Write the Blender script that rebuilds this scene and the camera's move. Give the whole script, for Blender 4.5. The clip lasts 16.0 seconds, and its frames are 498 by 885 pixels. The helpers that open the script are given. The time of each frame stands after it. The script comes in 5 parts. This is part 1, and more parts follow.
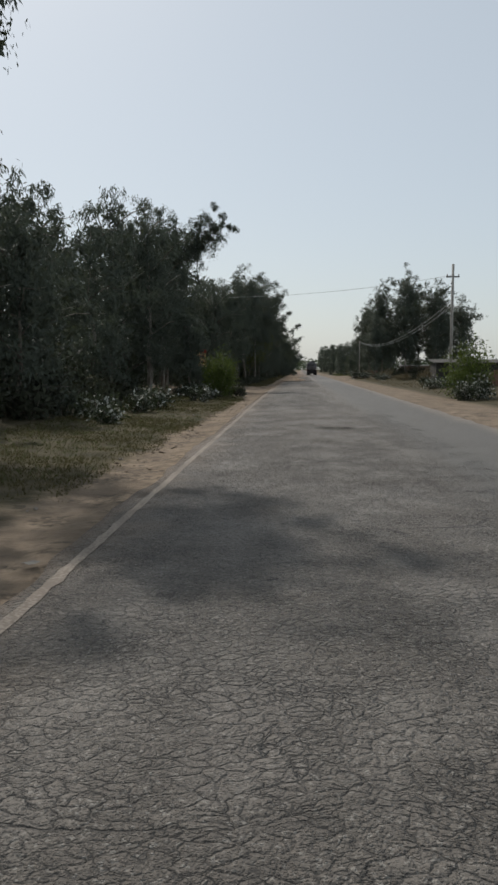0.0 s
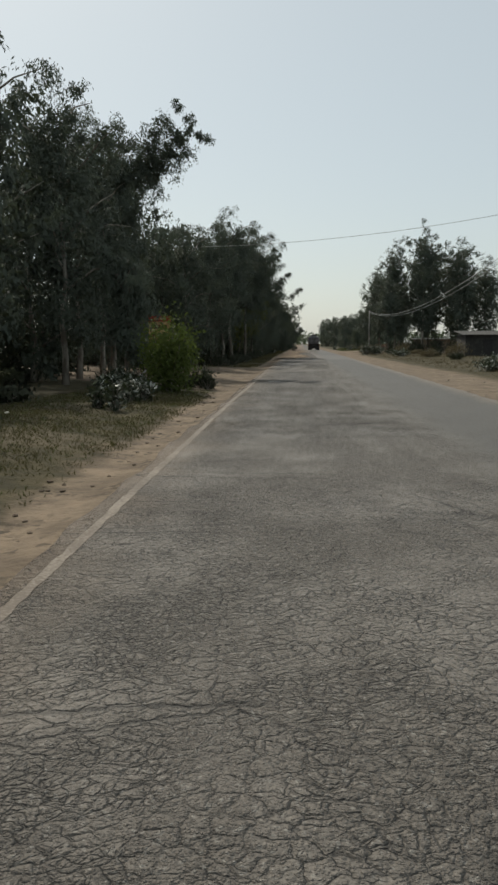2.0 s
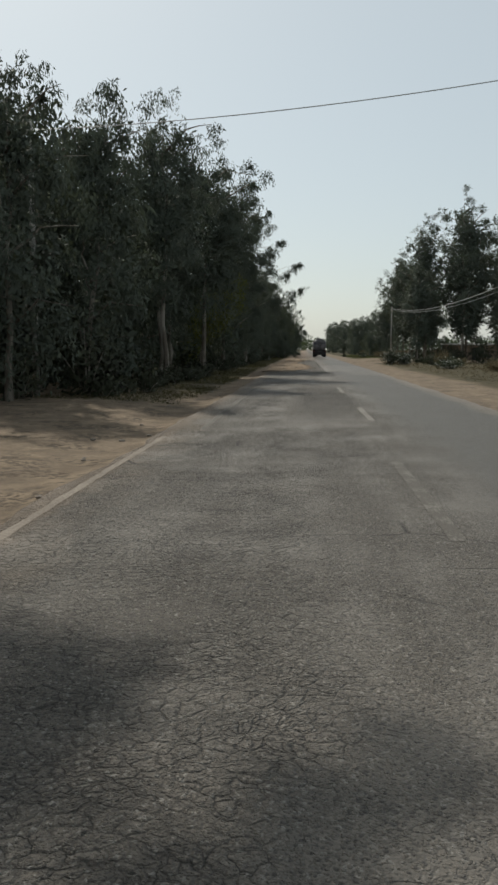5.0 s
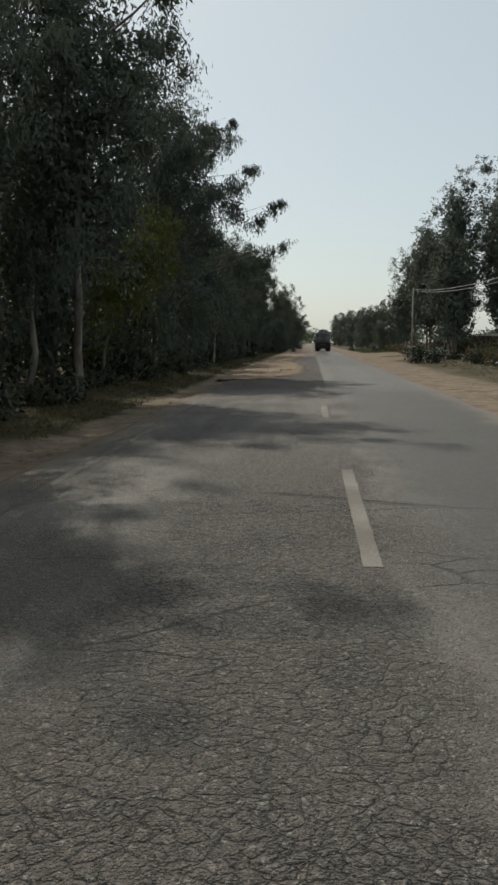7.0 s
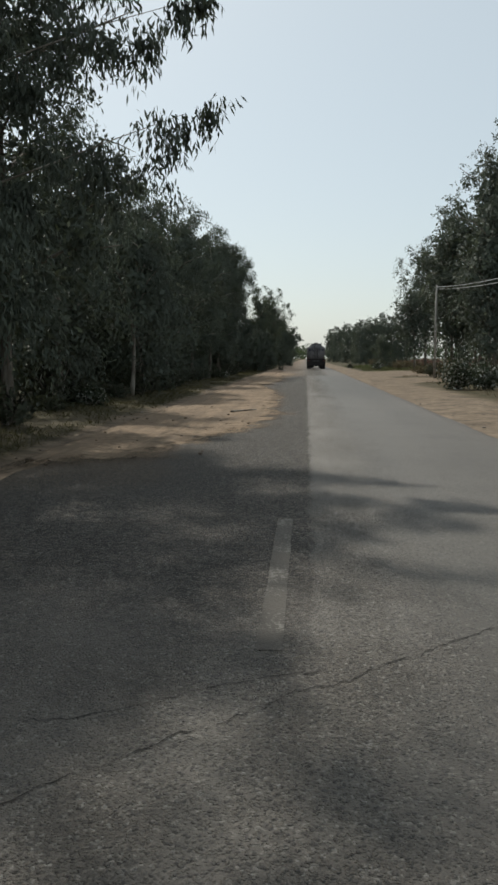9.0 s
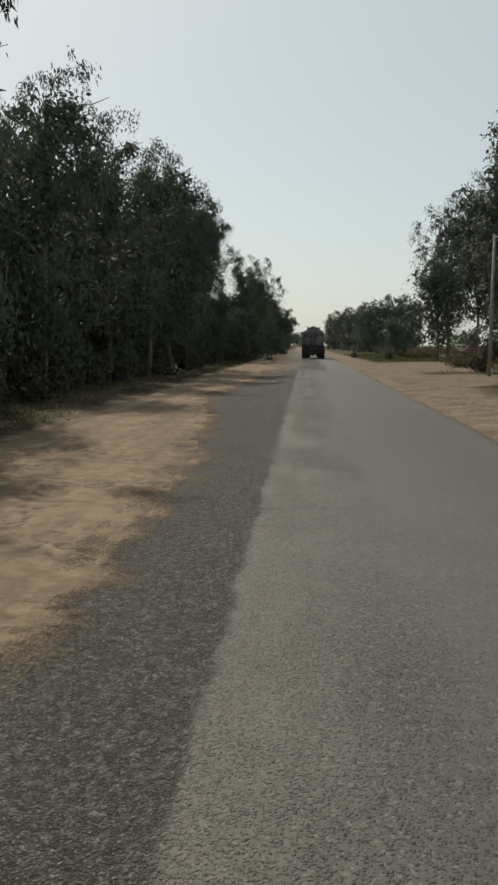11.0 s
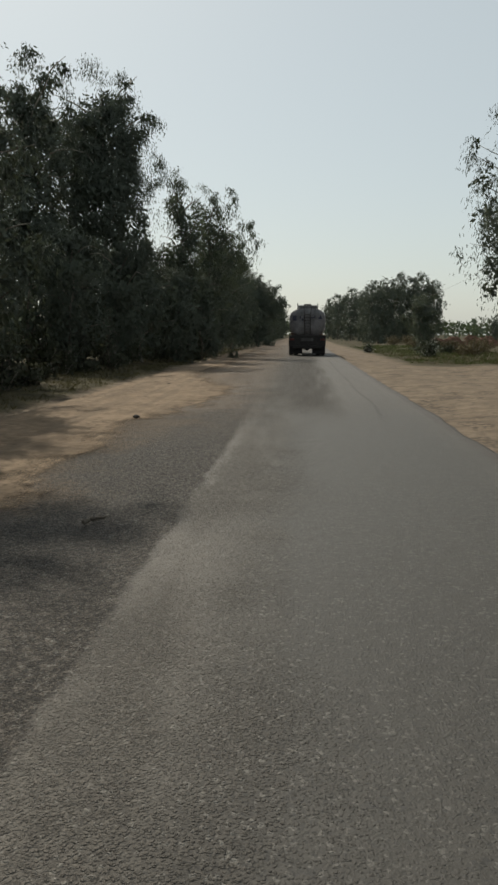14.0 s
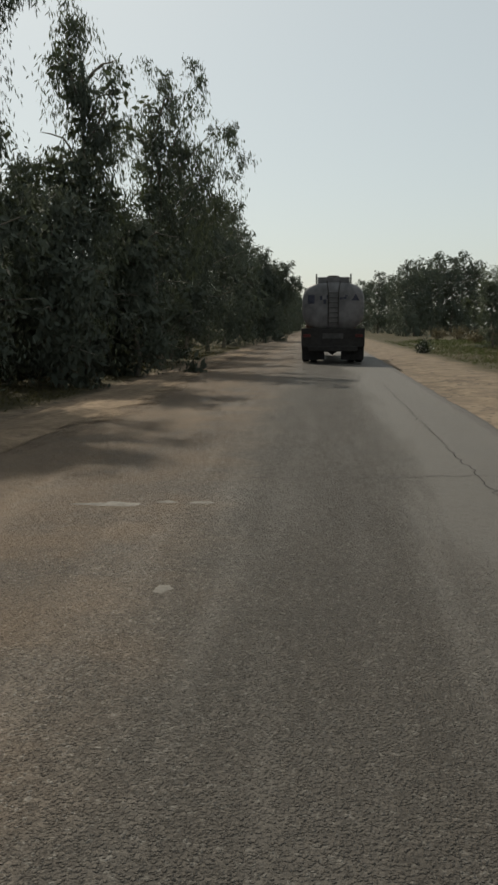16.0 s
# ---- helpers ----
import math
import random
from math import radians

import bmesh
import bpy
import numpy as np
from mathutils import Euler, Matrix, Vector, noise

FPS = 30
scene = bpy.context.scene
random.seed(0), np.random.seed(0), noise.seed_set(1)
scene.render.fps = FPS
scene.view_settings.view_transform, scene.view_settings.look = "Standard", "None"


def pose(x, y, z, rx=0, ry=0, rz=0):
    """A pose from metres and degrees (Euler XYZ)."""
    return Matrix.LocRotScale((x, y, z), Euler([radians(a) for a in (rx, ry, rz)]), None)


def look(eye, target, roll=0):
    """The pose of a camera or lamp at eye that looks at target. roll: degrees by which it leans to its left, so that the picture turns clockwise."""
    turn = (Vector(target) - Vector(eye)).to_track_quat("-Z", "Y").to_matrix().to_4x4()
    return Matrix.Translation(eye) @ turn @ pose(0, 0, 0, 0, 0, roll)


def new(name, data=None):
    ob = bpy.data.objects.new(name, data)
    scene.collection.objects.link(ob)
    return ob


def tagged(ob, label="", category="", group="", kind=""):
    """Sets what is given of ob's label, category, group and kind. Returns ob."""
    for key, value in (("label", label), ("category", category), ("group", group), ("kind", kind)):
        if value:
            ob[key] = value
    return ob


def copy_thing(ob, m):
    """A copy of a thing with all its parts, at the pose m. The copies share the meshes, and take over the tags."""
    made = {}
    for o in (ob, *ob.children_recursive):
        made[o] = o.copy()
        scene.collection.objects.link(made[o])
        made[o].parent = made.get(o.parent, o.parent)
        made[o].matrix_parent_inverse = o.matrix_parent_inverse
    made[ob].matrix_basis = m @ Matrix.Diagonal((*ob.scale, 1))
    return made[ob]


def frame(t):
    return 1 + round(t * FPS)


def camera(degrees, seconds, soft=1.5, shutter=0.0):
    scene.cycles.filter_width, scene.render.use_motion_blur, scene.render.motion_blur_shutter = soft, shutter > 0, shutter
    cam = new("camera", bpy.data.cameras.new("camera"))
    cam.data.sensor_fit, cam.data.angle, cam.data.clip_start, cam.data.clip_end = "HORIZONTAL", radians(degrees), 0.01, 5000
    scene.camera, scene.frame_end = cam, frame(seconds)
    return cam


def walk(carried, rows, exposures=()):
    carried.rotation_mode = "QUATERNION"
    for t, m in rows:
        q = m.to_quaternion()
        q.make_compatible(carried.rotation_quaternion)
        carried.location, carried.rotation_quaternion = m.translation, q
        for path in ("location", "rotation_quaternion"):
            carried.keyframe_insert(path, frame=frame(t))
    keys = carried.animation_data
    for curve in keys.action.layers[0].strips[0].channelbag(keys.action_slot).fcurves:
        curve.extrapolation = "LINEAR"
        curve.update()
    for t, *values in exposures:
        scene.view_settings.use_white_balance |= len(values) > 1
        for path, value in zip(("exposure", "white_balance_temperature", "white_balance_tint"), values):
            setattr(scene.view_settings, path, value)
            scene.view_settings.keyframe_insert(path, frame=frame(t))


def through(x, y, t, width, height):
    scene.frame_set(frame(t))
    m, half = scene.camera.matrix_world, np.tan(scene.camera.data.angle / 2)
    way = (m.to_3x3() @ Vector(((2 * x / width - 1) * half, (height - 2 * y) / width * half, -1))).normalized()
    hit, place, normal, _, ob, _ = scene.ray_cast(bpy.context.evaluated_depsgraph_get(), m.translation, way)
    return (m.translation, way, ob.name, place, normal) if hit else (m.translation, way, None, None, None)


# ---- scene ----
cam = camera(36.0, 16.0, soft=2.8)
PATH = [
    (0, (-1.589, 3.168, 1.523), (-1.719, 5.154, 1.332), 0.1),
    (0.5, (-1.598, 7.396, 1.531), (-1.727, 9.381, 1.324), -0.0),
    (1, (-1.632, 11.795, 1.57), (-1.76, 13.78, 1.361), 0.1),
    (1.5, (-1.674, 16.269, 1.533), (-1.804, 18.25, 1.284), -0.2),
    (2, (-1.757, 20.683, 1.532), (-1.887, 22.662, 1.276), -0.2),
    (2.5, (-1.829, 25.034, 1.522), (-1.96, 27.013, 1.258), -0.2),
    (3, (-1.893, 29.392, 1.48), (-2.024, 31.371, 1.219), 0.1),
    (3.5, (-1.852, 34.04, 1.518), (-1.984, 36.022, 1.289), -0.2),
    (4, (-1.739, 38.933, 1.504), (-1.869, 40.915, 1.272), 0.1),
    (6.3, (-0.477, 62.902, 1.455), (-0.637, 64.879, 1.2), 0.2),
    (6.5, (-0.424, 64.966, 1.459), (-0.585, 66.943, 1.203), 0.1),
    (7, (-0.35, 70.067, 1.493), (-0.51, 72.043, 1.233), 0.0),
    (7.5, (-0.299, 75.068, 1.54), (-0.458, 77.044, 1.274), 0.0),
    (8, (-0.229, 79.911, 1.55), (-0.376, 81.893, 1.32), -0.6),
    (8.5, (-0.104, 84.826, 1.514), (-0.251, 86.809, 1.298), -0.3),
    (9, (0.05, 89.754, 1.463), (-0.096, 91.737, 1.244), 0.0),
    (9.5, (0.177, 94.542, 1.468), (0.031, 96.524, 1.248), -0.0),
    (10, (0.302, 99.243, 1.478), (0.158, 101.223, 1.244), 0.1),
    (10.2, (0.325, 101.138, 1.479), (0.181, 103.119, 1.245), 0.2),
    (12.3, (0.999, 121.902, 1.485), (0.867, 123.876, 1.193), -0.5),
    (12.5, (1.044, 123.936, 1.498), (0.911, 125.91, 1.206), -0.7),
    (13, (1.044, 129.116, 1.498), (0.903, 131.091, 1.211), 0.3),
    (13.5, (1.073, 134.243, 1.465), (0.936, 136.218, 1.179), 0.4),
    (14, (1.081, 139.415, 1.462), (0.946, 141.39, 1.181), 0.3),
    (14.5, (1.075, 144.618, 1.491), (0.901, 146.584, 1.172), 0.0),
    (15, (1.042, 149.893, 1.509), (0.869, 151.86, 1.193), 0.0),
    (15.5, (0.991, 155.241, 1.516), (0.811, 157.212, 1.225), 0.0),
    (16, (0.946, 160.688, 1.5), (0.762, 162.657, 1.198), -0.1),
]
walk(cam, [(t, look(eye, target, roll)) for t, eye, target, roll in PATH],
     exposures=[(0, 0.0, 6500, 10), (0.8, 0.0, 6500, 8), (1.6, 0.05, 6750, 6), (4, 0.05, 6650, 6), (6.5, 0.05, 6750, 6), (7.4, 0.05, 6700, 6), (8.4, 0.22, 6800, 7), (9, 0.16, 6550, 6), (9.5, 0.16, 6800, 6), (10, 0.1, 6950, 6), (12.5, 0.03, 6800, 6), (16, 0.02, 7000, 6)])

# ---------------- world and sun ----------------
SUN_EL, SUN_LEFT = radians(47), radians(31)
to_sun = Vector((-math.sin(SUN_LEFT) * math.cos(SUN_EL), math.cos(SUN_LEFT) * math.cos(SUN_EL), math.sin(SUN_EL)))
world = bpy.data.worlds.new("world")
scene.world = world
world.use_nodes = True
wt = world.node_tree
sky = wt.nodes.new("ShaderNodeTexSky")
sky.sky_type = 'NISHITA'
sky.sun_disc = False
sky.sun_elevation = SUN_EL
sky.sun_rotation = -SUN_LEFT
sky.air_density, sky.dust_density, sky.ozone_density = 1.0, 1.6, 1.0
hsv = wt.nodes.new("ShaderNodeHueSaturation")
hsv.inputs["Saturation"].default_value = 0.8
wt.links.new(sky.outputs[0], hsv.inputs["Color"])
haze = wt.nodes.new("ShaderNodeMix")
haze.data_type = 'RGBA'
haze.inputs[0].default_value = 0.55
haze.inputs[7].default_value = (6.0, 6.7, 7.0, 1)
wt.links.new(hsv.outputs[0], haze.inputs[6])
wt.links.new(haze.outputs[2], wt.nodes["Background"].inputs[0])
wt.nodes["Background"].inputs[1].default_value = 0.1
sun = new("sun", bpy.data.lights.new("sun", 'SUN'))
sun.data.energy, sun.data.angle, sun.data.color = 3.0, radians(0.8), (1.0, 0.95, 0.88)
sun.matrix_world = look(to_sun * 50, (0, 0, 0))


# ---------------- materials ----------------
class Mat:
    """A node material built by short calls."""

    def __init__(self, name, rough=0.8, spec=0.3, metal=0.0):
        self.m = bpy.data.materials.new(name)
        self.m.use_nodes = True
        self.t = self.m.node_tree
        self.b = self.t.nodes["Principled BSDF"]
        self.b.inputs["Roughness"].default_value = rough
        self.b.inputs["Specular IOR Level"].default_value = spec
        self.b.inputs["Metallic"].default_value = metal
        self.co = self.t.nodes.new("ShaderNodeTexCoord").outputs["Object"]

    def node(self, kind, **kw):
        n = self.t.nodes.new(kind)
        for k, v in kw.items():
            n.inputs[k].default_value = v
        return n

    def link(self, a, b):
        self.t.links.new(a, b)

    def scaled(self, sx, sy, sz):
        n = self.t.nodes.new("ShaderNodeMapping")
        n.inputs["Scale"].default_value = (sx, sy, sz)
        self.link(self.co, n.inputs["Vector"])
        return n.outputs[0]

    def noise(self, scale, detail=4, rough=0.55, vec=None, distort=0.0):
        n = self.node("ShaderNodeTexNoise", Scale=scale, Detail=detail, Roughness=rough, Distortion=distort)
        self.link(vec or self.co, n.inputs["Vector"])
        return n.outputs["Fac"]

    def voronoi(self, scale, feature='F1', vec=None, out="Distance", rnd=1.0):
        n = self.t.nodes.new("ShaderNodeTexVoronoi")
        n.feature = feature
        n.inputs["Scale"].default_value = scale
        n.inputs["Randomness"].default_value = rnd
        self.link(vec or self.co, n.inputs["Vector"])
        return n.outputs[out]

    def ramp(self, fac, lo, hi, a=0.0, b=1.0):
        n = self.t.nodes.new("ShaderNodeMapRange")
        n.interpolation_type = 'SMOOTHSTEP'
        for k, v in (("From Min", lo), ("From Max", hi), ("To Min", a), ("To Max", b)):
            n.inputs[k].default_value = v
        self.link(fac, n.inputs["Value"])
        return n.outputs["Result"]

    def math(self, op, a, b=0.0, c=0.0):
        n = self.t.nodes.new("ShaderNodeMath")
        n.operation = op
        for i, v in enumerate((a, b, c)):
            if isinstance(v, (int, float)):
                n.inputs[i].default_value = v
            else:
                self.link(v, n.inputs[i])
        return n.outputs[0]

    def mix(self, fac, a, b):
        n = self.t.nodes.new("ShaderNodeMix")
        n.data_type = 'RGBA'
        for sock, v in ((n.inputs[0], fac), (n.inputs[6], a), (n.inputs[7], b)):
            if isinstance(v, (int, float)):
                sock.default_value = v
            elif isinstance(v, tuple):
                sock.default_value = (*v, 1)
            else:
                self.link(v, sock)
        return n.outputs[2]

    def xyz(self):
        n = self.t.nodes.new("ShaderNodeSeparateXYZ")
        self.link(self.co, n.inputs[0])
        return n.outputs

    def color(self, v):
        if isinstance(v, tuple):
            self.b.inputs["Base Color"].default_value = (*v, 1)
        else:
            self.link(v, self.b.inputs["Base Color"])
        return self

    def bump(self, height, strength=0.5, dist=0.02):
        n = self.node("ShaderNodeBump", Strength=strength, Distance=dist)
        self.link(height, n.inputs["Height"])
        self.link(n.outputs[0], self.b.inputs["Normal"])
        return self


def plain(name, rgb, rough=0.7, metal=0.0, spec=0.3, grain=8.0, amount=0.35):
    """Paint, metal or wood with grime at two scales."""
    k = Mat(name, rough, spec, metal)
    dark = tuple(c * (1 - amount) for c in rgb)
    light = tuple(min(1.0, c * (1 + amount * 0.5)) for c in rgb)
    f = k.math('ADD', k.math('MULTIPLY', k.noise(grain, 5), 0.6), k.math('MULTIPLY', k.noise(grain * 0.17, 3), 0.4))
    k.color(k.mix(k.ramp(f, 0.35, 0.65), dark, light))
    return k.bump(k.noise(grain * 4, 3), 0.25, 0.01).m


def foliage(name, dark, light, through, rough=0.7, spec=0.15, share=0.25, rare=0.0, form=0.0):
    """Leaves: each one its own tone, some light passing through; form turns their shading towards the crown's outer side."""
    k = Mat(name, rough, spec)
    g = k.t.nodes.new("ShaderNodeNewGeometry")
    col = k.mix(k.ramp(g.outputs["Random Per Island"], rare, 1.0) if rare else g.outputs["Random Per Island"], dark, light)
    if not rare:
        col = k.mix(k.ramp(k.noise(0.5, 2), 0.4, 0.65, 0.0, 0.5), col, tuple(0.6 * c for c in light))
    k.color(col)
    if form:
        flat = k.t.nodes.new("ShaderNodeVectorMath")
        flat.operation = 'MULTIPLY'
        flat.inputs[1].default_value = (1.0, 1.0, 0.12)
        k.link(k.co, flat.inputs[0])
        unit = k.t.nodes.new("ShaderNodeVectorMath")
        unit.operation = 'NORMALIZE'
        k.link(flat.outputs[0], unit.inputs[0])
        world_dir = k.t.nodes.new("ShaderNodeVectorTransform")
        world_dir.vector_type, world_dir.convert_from, world_dir.convert_to = 'NORMAL', 'OBJECT', 'WORLD'
        k.link(unit.outputs[0], world_dir.inputs[0])
        own = k.t.nodes.new("ShaderNodeMix")
        own.data_type = 'VECTOR'
        own.inputs[0].default_value = form
        k.link(g.outputs["Normal"], own.inputs[4])
        k.link(world_dir.outputs[0], own.inputs[5])
        k.link(own.outputs[1], k.b.inputs["Normal"])
    tr = k.node("ShaderNodeBsdfTranslucent", Color=(*through, 1))
    mx = k.node("ShaderNodeMixShader", Fac=share)
    k.link(k.b.outputs[0], mx.inputs[1])
    k.link(tr.outputs[0], mx.inputs[2])
    k.link(mx.outputs[0], k.t.nodes["Material Output"].inputs["Surface"])
    return k.m


LEAF = foliage("leaf", (0.085, 0.100, 0.082), (0.115, 0.13, 0.102), (0.09, 0.11, 0.05), share=0.15, form=0.6)
LEAF_FAR = foliage("leaf_far", (0.06, 0.076, 0.062), (0.115, 0.135, 0.10), (0.08, 0.11, 0.03))
LEAF_PALE = foliage("leaf_pale", (0.06, 0.076, 0.062), (0.135, 0.15, 0.12), (0.10, 0.12, 0.05), form=0.6)
LEAF_BUSH = foliage("leaf_bush", (0.05, 0.07, 0.022), (0.11, 0.14, 0.035), (0.12, 0.16, 0.03), form=0.5)
LEAF_OLIVE = foliage("leaf_olive", (0.075, 0.080, 0.028), (0.145, 0.145, 0.045), (0.17, 0.19, 0.04))
LEAF_DARK = foliage("leaf_dark", (0.05, 0.056, 0.038), (0.08, 0.084, 0.055), (0.04, 0.05, 0.015), share=0.1, form=0.8)
# a share of the leaves near white: dust, and sun glints put into the colour
LEAF_DUST_GLINT = foliage("leaf_dust_glint", (0.035, 0.043, 0.027), (0.66, 0.66, 0.60), (0.08, 0.1, 0.04), 0.6, 0.2, 0.12, 0.72)
GRASS = foliage("grass", (0.056, 0.052, 0.026), (0.115, 0.10, 0.05), (0.1, 0.09, 0.03), 0.7, 0.2)
GRASS_GREEN = foliage("green_grass", (0.045, 0.055, 0.02), (0.10, 0.115, 0.04), (0.09, 0.11, 0.03), 0.7, 0.2)
GRASS_DRY = foliage("dry_brush", (0.09, 0.075, 0.045), (0.2, 0.165, 0.1), (0.1, 0.08, 0.04), 0.8, 0.2)

k = Mat("bark", 0.85, 0.2)
f = k.noise(3, 5, vec=k.scaled(1, 1, 0.25))
k.color(k.mix(k.ramp(f, 0.4, 0.62), (0.12, 0.10, 0.08), (0.30, 0.27, 0.23)))
BARK = k.bump(k.noise(14, 5, vec=k.scaled(1, 1, 0.3)), 0.6, 0.03).m

# asphalt: alligator cracks and wheel paths in the first stretch, stripped coarse stone in the lane that lies open later
k = Mat("asphalt", 0.82, 0.35)
X, Y, Z = k.xyz()
warp = k.node("ShaderNodeTexNoise", Scale=1.3, Detail=3)
k.link(k.co, warp.inputs["Vector"])
wmix = k.t.nodes.new("ShaderNodeVectorMath")
wmix.operation = 'MULTIPLY_ADD'
wmix.inputs[1].default_value = (0.30, 0.30, 0.0)
k.link(warp.outputs["Color"], wmix.inputs[0])
k.link(k.co, wmix.inputs[2])
wv = wmix.outputs[0]
warp2 = k.node("ShaderNodeTexNoise", Scale=13.0, Detail=4)
k.link(k.co, warp2.inputs["Vector"])
wmix2 = k.t.nodes.new("ShaderNodeVectorMath")
wmix2.operation = 'MULTIPLY_ADD'
wmix2.inputs[1].default_value = (0.085, 0.075, 0.0)
k.link(warp2.outputs["Color"], wmix2.inputs[0])
k.link(wv, wmix2.inputs[2])
wv = wmix2.outputs[0]
flat = k.t.nodes.new("ShaderNodeVectorMath")
flat.operation = 'MULTIPLY'
flat.inputs[1].default_value = (0.95, 1.2, 0.0)
k.link(wv, flat.inputs[0])
wv = flat.outputs[0]
edge_a = k.voronoi(10.2, 'DISTANCE_TO_EDGE', wv)
edge_b = k.voronoi(17.0, 'DISTANCE_TO_EDGE', wv)
long_v = k.t.nodes.new("ShaderNodeVectorMath")
long_v.operation = 'MULTIPLY'
long_v.inputs[1].default_value = (0.26, 0.85, 0.0)
k.link(wv, long_v.inputs[0])
edge_c = k.voronoi(1.0, 'DISTANCE_TO_EDGE', long_v.outputs[0])
big = k.noise(0.33, 3)
mid = k.noise(1.1, 4)
early = k.math('MULTIPLY', k.ramp(Y, 80, 90, 1.0, 0.12), k.math('MAXIMUM', k.ramp(Y, 28, 30, 1.0, 0.05), k.ramp(Y, 32.2, 33.6, 0.0, 1.0)))
lane_left = k.ramp(X, -0.5, 0.5, 1.0, 0.0)
crackzone = k.ramp(k.math('ADD', k.math('ADD', k.math('MULTIPLY', big, 0.9), k.math('MULTIPLY', mid, 0.25)),
                          k.math('MULTIPLY', lane_left, 0.12)), 0.44, 0.58)
bound = k.math('ADD', k.math('SUBTRACT', X, k.ramp(Y, 28, 36, 1.3, 0.1)), k.math('MULTIPLY', k.math('SUBTRACT', mid, 0.5), 1.6))
bound = k.math('ADD', bound, k.math('SUBTRACT', k.ramp(Y, 37, 42, 0.0, 1.1), k.ramp(Y, 56, 66, 0.0, 0.9)))
crackzone = k.math('MULTIPLY', k.math('MULTIPLY', crackzone, early), k.ramp(bound, -0.35, 0.25, 1.0, 0.0))
side = k.math('ADD', X, k.math('MULTIPLY', k.math('SUBTRACT', mid, 0.5), 0.9))
broken = k.math('MULTIPLY', k.math('MULTIPLY', k.ramp(Y, 64, 71, 0.2, 1.0), k.ramp(Y, 76.5, 78.5, 1.0, 0.0)),
                k.math('MULTIPLY', k.ramp(side, -1.6, -1.2), k.ramp(side, 0.05, 0.3, 1.0, 0.0)))
patch = k.math('MULTIPLY', k.math('MULTIPLY', k.ramp(Y, 68, 69.5), k.ramp(Y, 72, 73.5, 1.0, 0.0)), k.ramp(side, -2.0, -1.8, 1.0, 0.0))
patch_b = k.math('MULTIPLY', k.math('MULTIPLY', k.ramp(Y, 44.6, 45.4), k.ramp(Y, 47, 48, 1.0, 0.0)), k.math('MULTIPLY', k.ramp(side, -1.5, -1.3), k.ramp(side, -0.4, -0.2, 1.0, 0.0)))
broken = k.math('MAXIMUM', k.math('MAXIMUM', broken, patch), patch_b)
crackzone = k.math('MULTIPLY', crackzone, k.ramp(Y, 61, 65, 1.0, 0.0))
broken = k.math('MULTIPLY', broken, k.ramp(Y, 44, 44.5))
crackzone = k.math('MAXIMUM', crackzone, k.math('MULTIPLY', broken, 0.95))
line_a = k.math('MULTIPLY', k.ramp(edge_a, 0.0, 0.03, 1.0, 0.0), k.math('MULTIPLY', crackzone, k.math('MAXIMUM', k.math('MULTIPLY', broken, 0.35), k.ramp(k.noise(4.5, 4), 0.44, 0.6, 0.0, 1.0))))
line_b = k.math('MULTIPLY', k.ramp(edge_b, 0.0, 0.06, 1.0, 0.0), k.math('MULTIPLY', crackzone, k.ramp(k.noise(1.7, 4), 0.48, 0.64, 0.0, 0.8)))
line_c = k.math('MULTIPLY', k.ramp(edge_c, 0.0, 0.010, 1.0, 0.0), k.math('MULTIPLY', k.ramp(k.noise(0.45, 2), 0.5, 0.6), k.math('MULTIPLY', k.ramp(X, 0.3, 1.4, 1.0, 0.35), k.ramp(Y, 82, 87, 0.9, 0.0))))
crack = k.math('MAXIMUM', k.math('MAXIMUM', line_a, k.math('MULTIPLY', line_b, 0.85)), line_c)
seam = k.math('ADD', X, k.math('MULTIPLY', k.math('SUBTRACT', k.noise(1.5, 4), 0.5), 0.25))
strip = k.math('MULTIPLY', k.ramp(seam, 0.08, 0.16, 1.0, 0.0),
               k.math('MULTIPLY', k.ramp(k.math('ADD', Y, k.math('MULTIPLY', mid, 3)), 93.5, 96.5, 0.0, 1.0), k.ramp(k.math('ADD', Y, k.math('MULTIPLY', mid, 6)), 156, 162, 1.0, 0.0)))
warp3 = k.node("ShaderNodeTexNoise", Scale=55.0, Detail=3)
k.link(k.co, warp3.inputs["Vector"])
wmix3 = k.t.nodes.new("ShaderNodeVectorMath")
wmix3.operation = 'MULTIPLY_ADD'
wmix3.inputs[1].default_value = (0.022, 0.022, 0.022)
k.link(warp3.outputs["Color"], wmix3.inputs[0])
k.link(k.co, wmix3.inputs[2])
stones = k.voronoi(74, 'F1', wmix3.outputs[0])
stone_rand = k.voronoi(74, 'F1', wmix3.outputs[0], out="Color")
sep = k.t.nodes.new("ShaderNodeSeparateColor")
k.link(stone_rand, sep.inputs[0])
grain = k.noise(95, 3)
tone = k.math('ADD', k.math('MULTIPLY', big, 0.5), k.math('MULTIPLY', mid, 0.5))
base = k.mix(k.ramp(tone, 0.36, 0.64), (0.088, 0.077, 0.066), (0.132, 0.117, 0.100))
path = k.ramp(k.noise(0.9, 3, vec=k.scaled(1, 0.04, 1)), 0.42, 0.62)
base = k.mix(k.math('MULTIPLY', path, 0.45), base, (0.148, 0.133, 0.114))
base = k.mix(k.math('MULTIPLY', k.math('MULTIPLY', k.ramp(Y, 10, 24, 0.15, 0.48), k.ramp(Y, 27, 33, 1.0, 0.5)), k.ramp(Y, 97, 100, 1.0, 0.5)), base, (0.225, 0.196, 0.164))
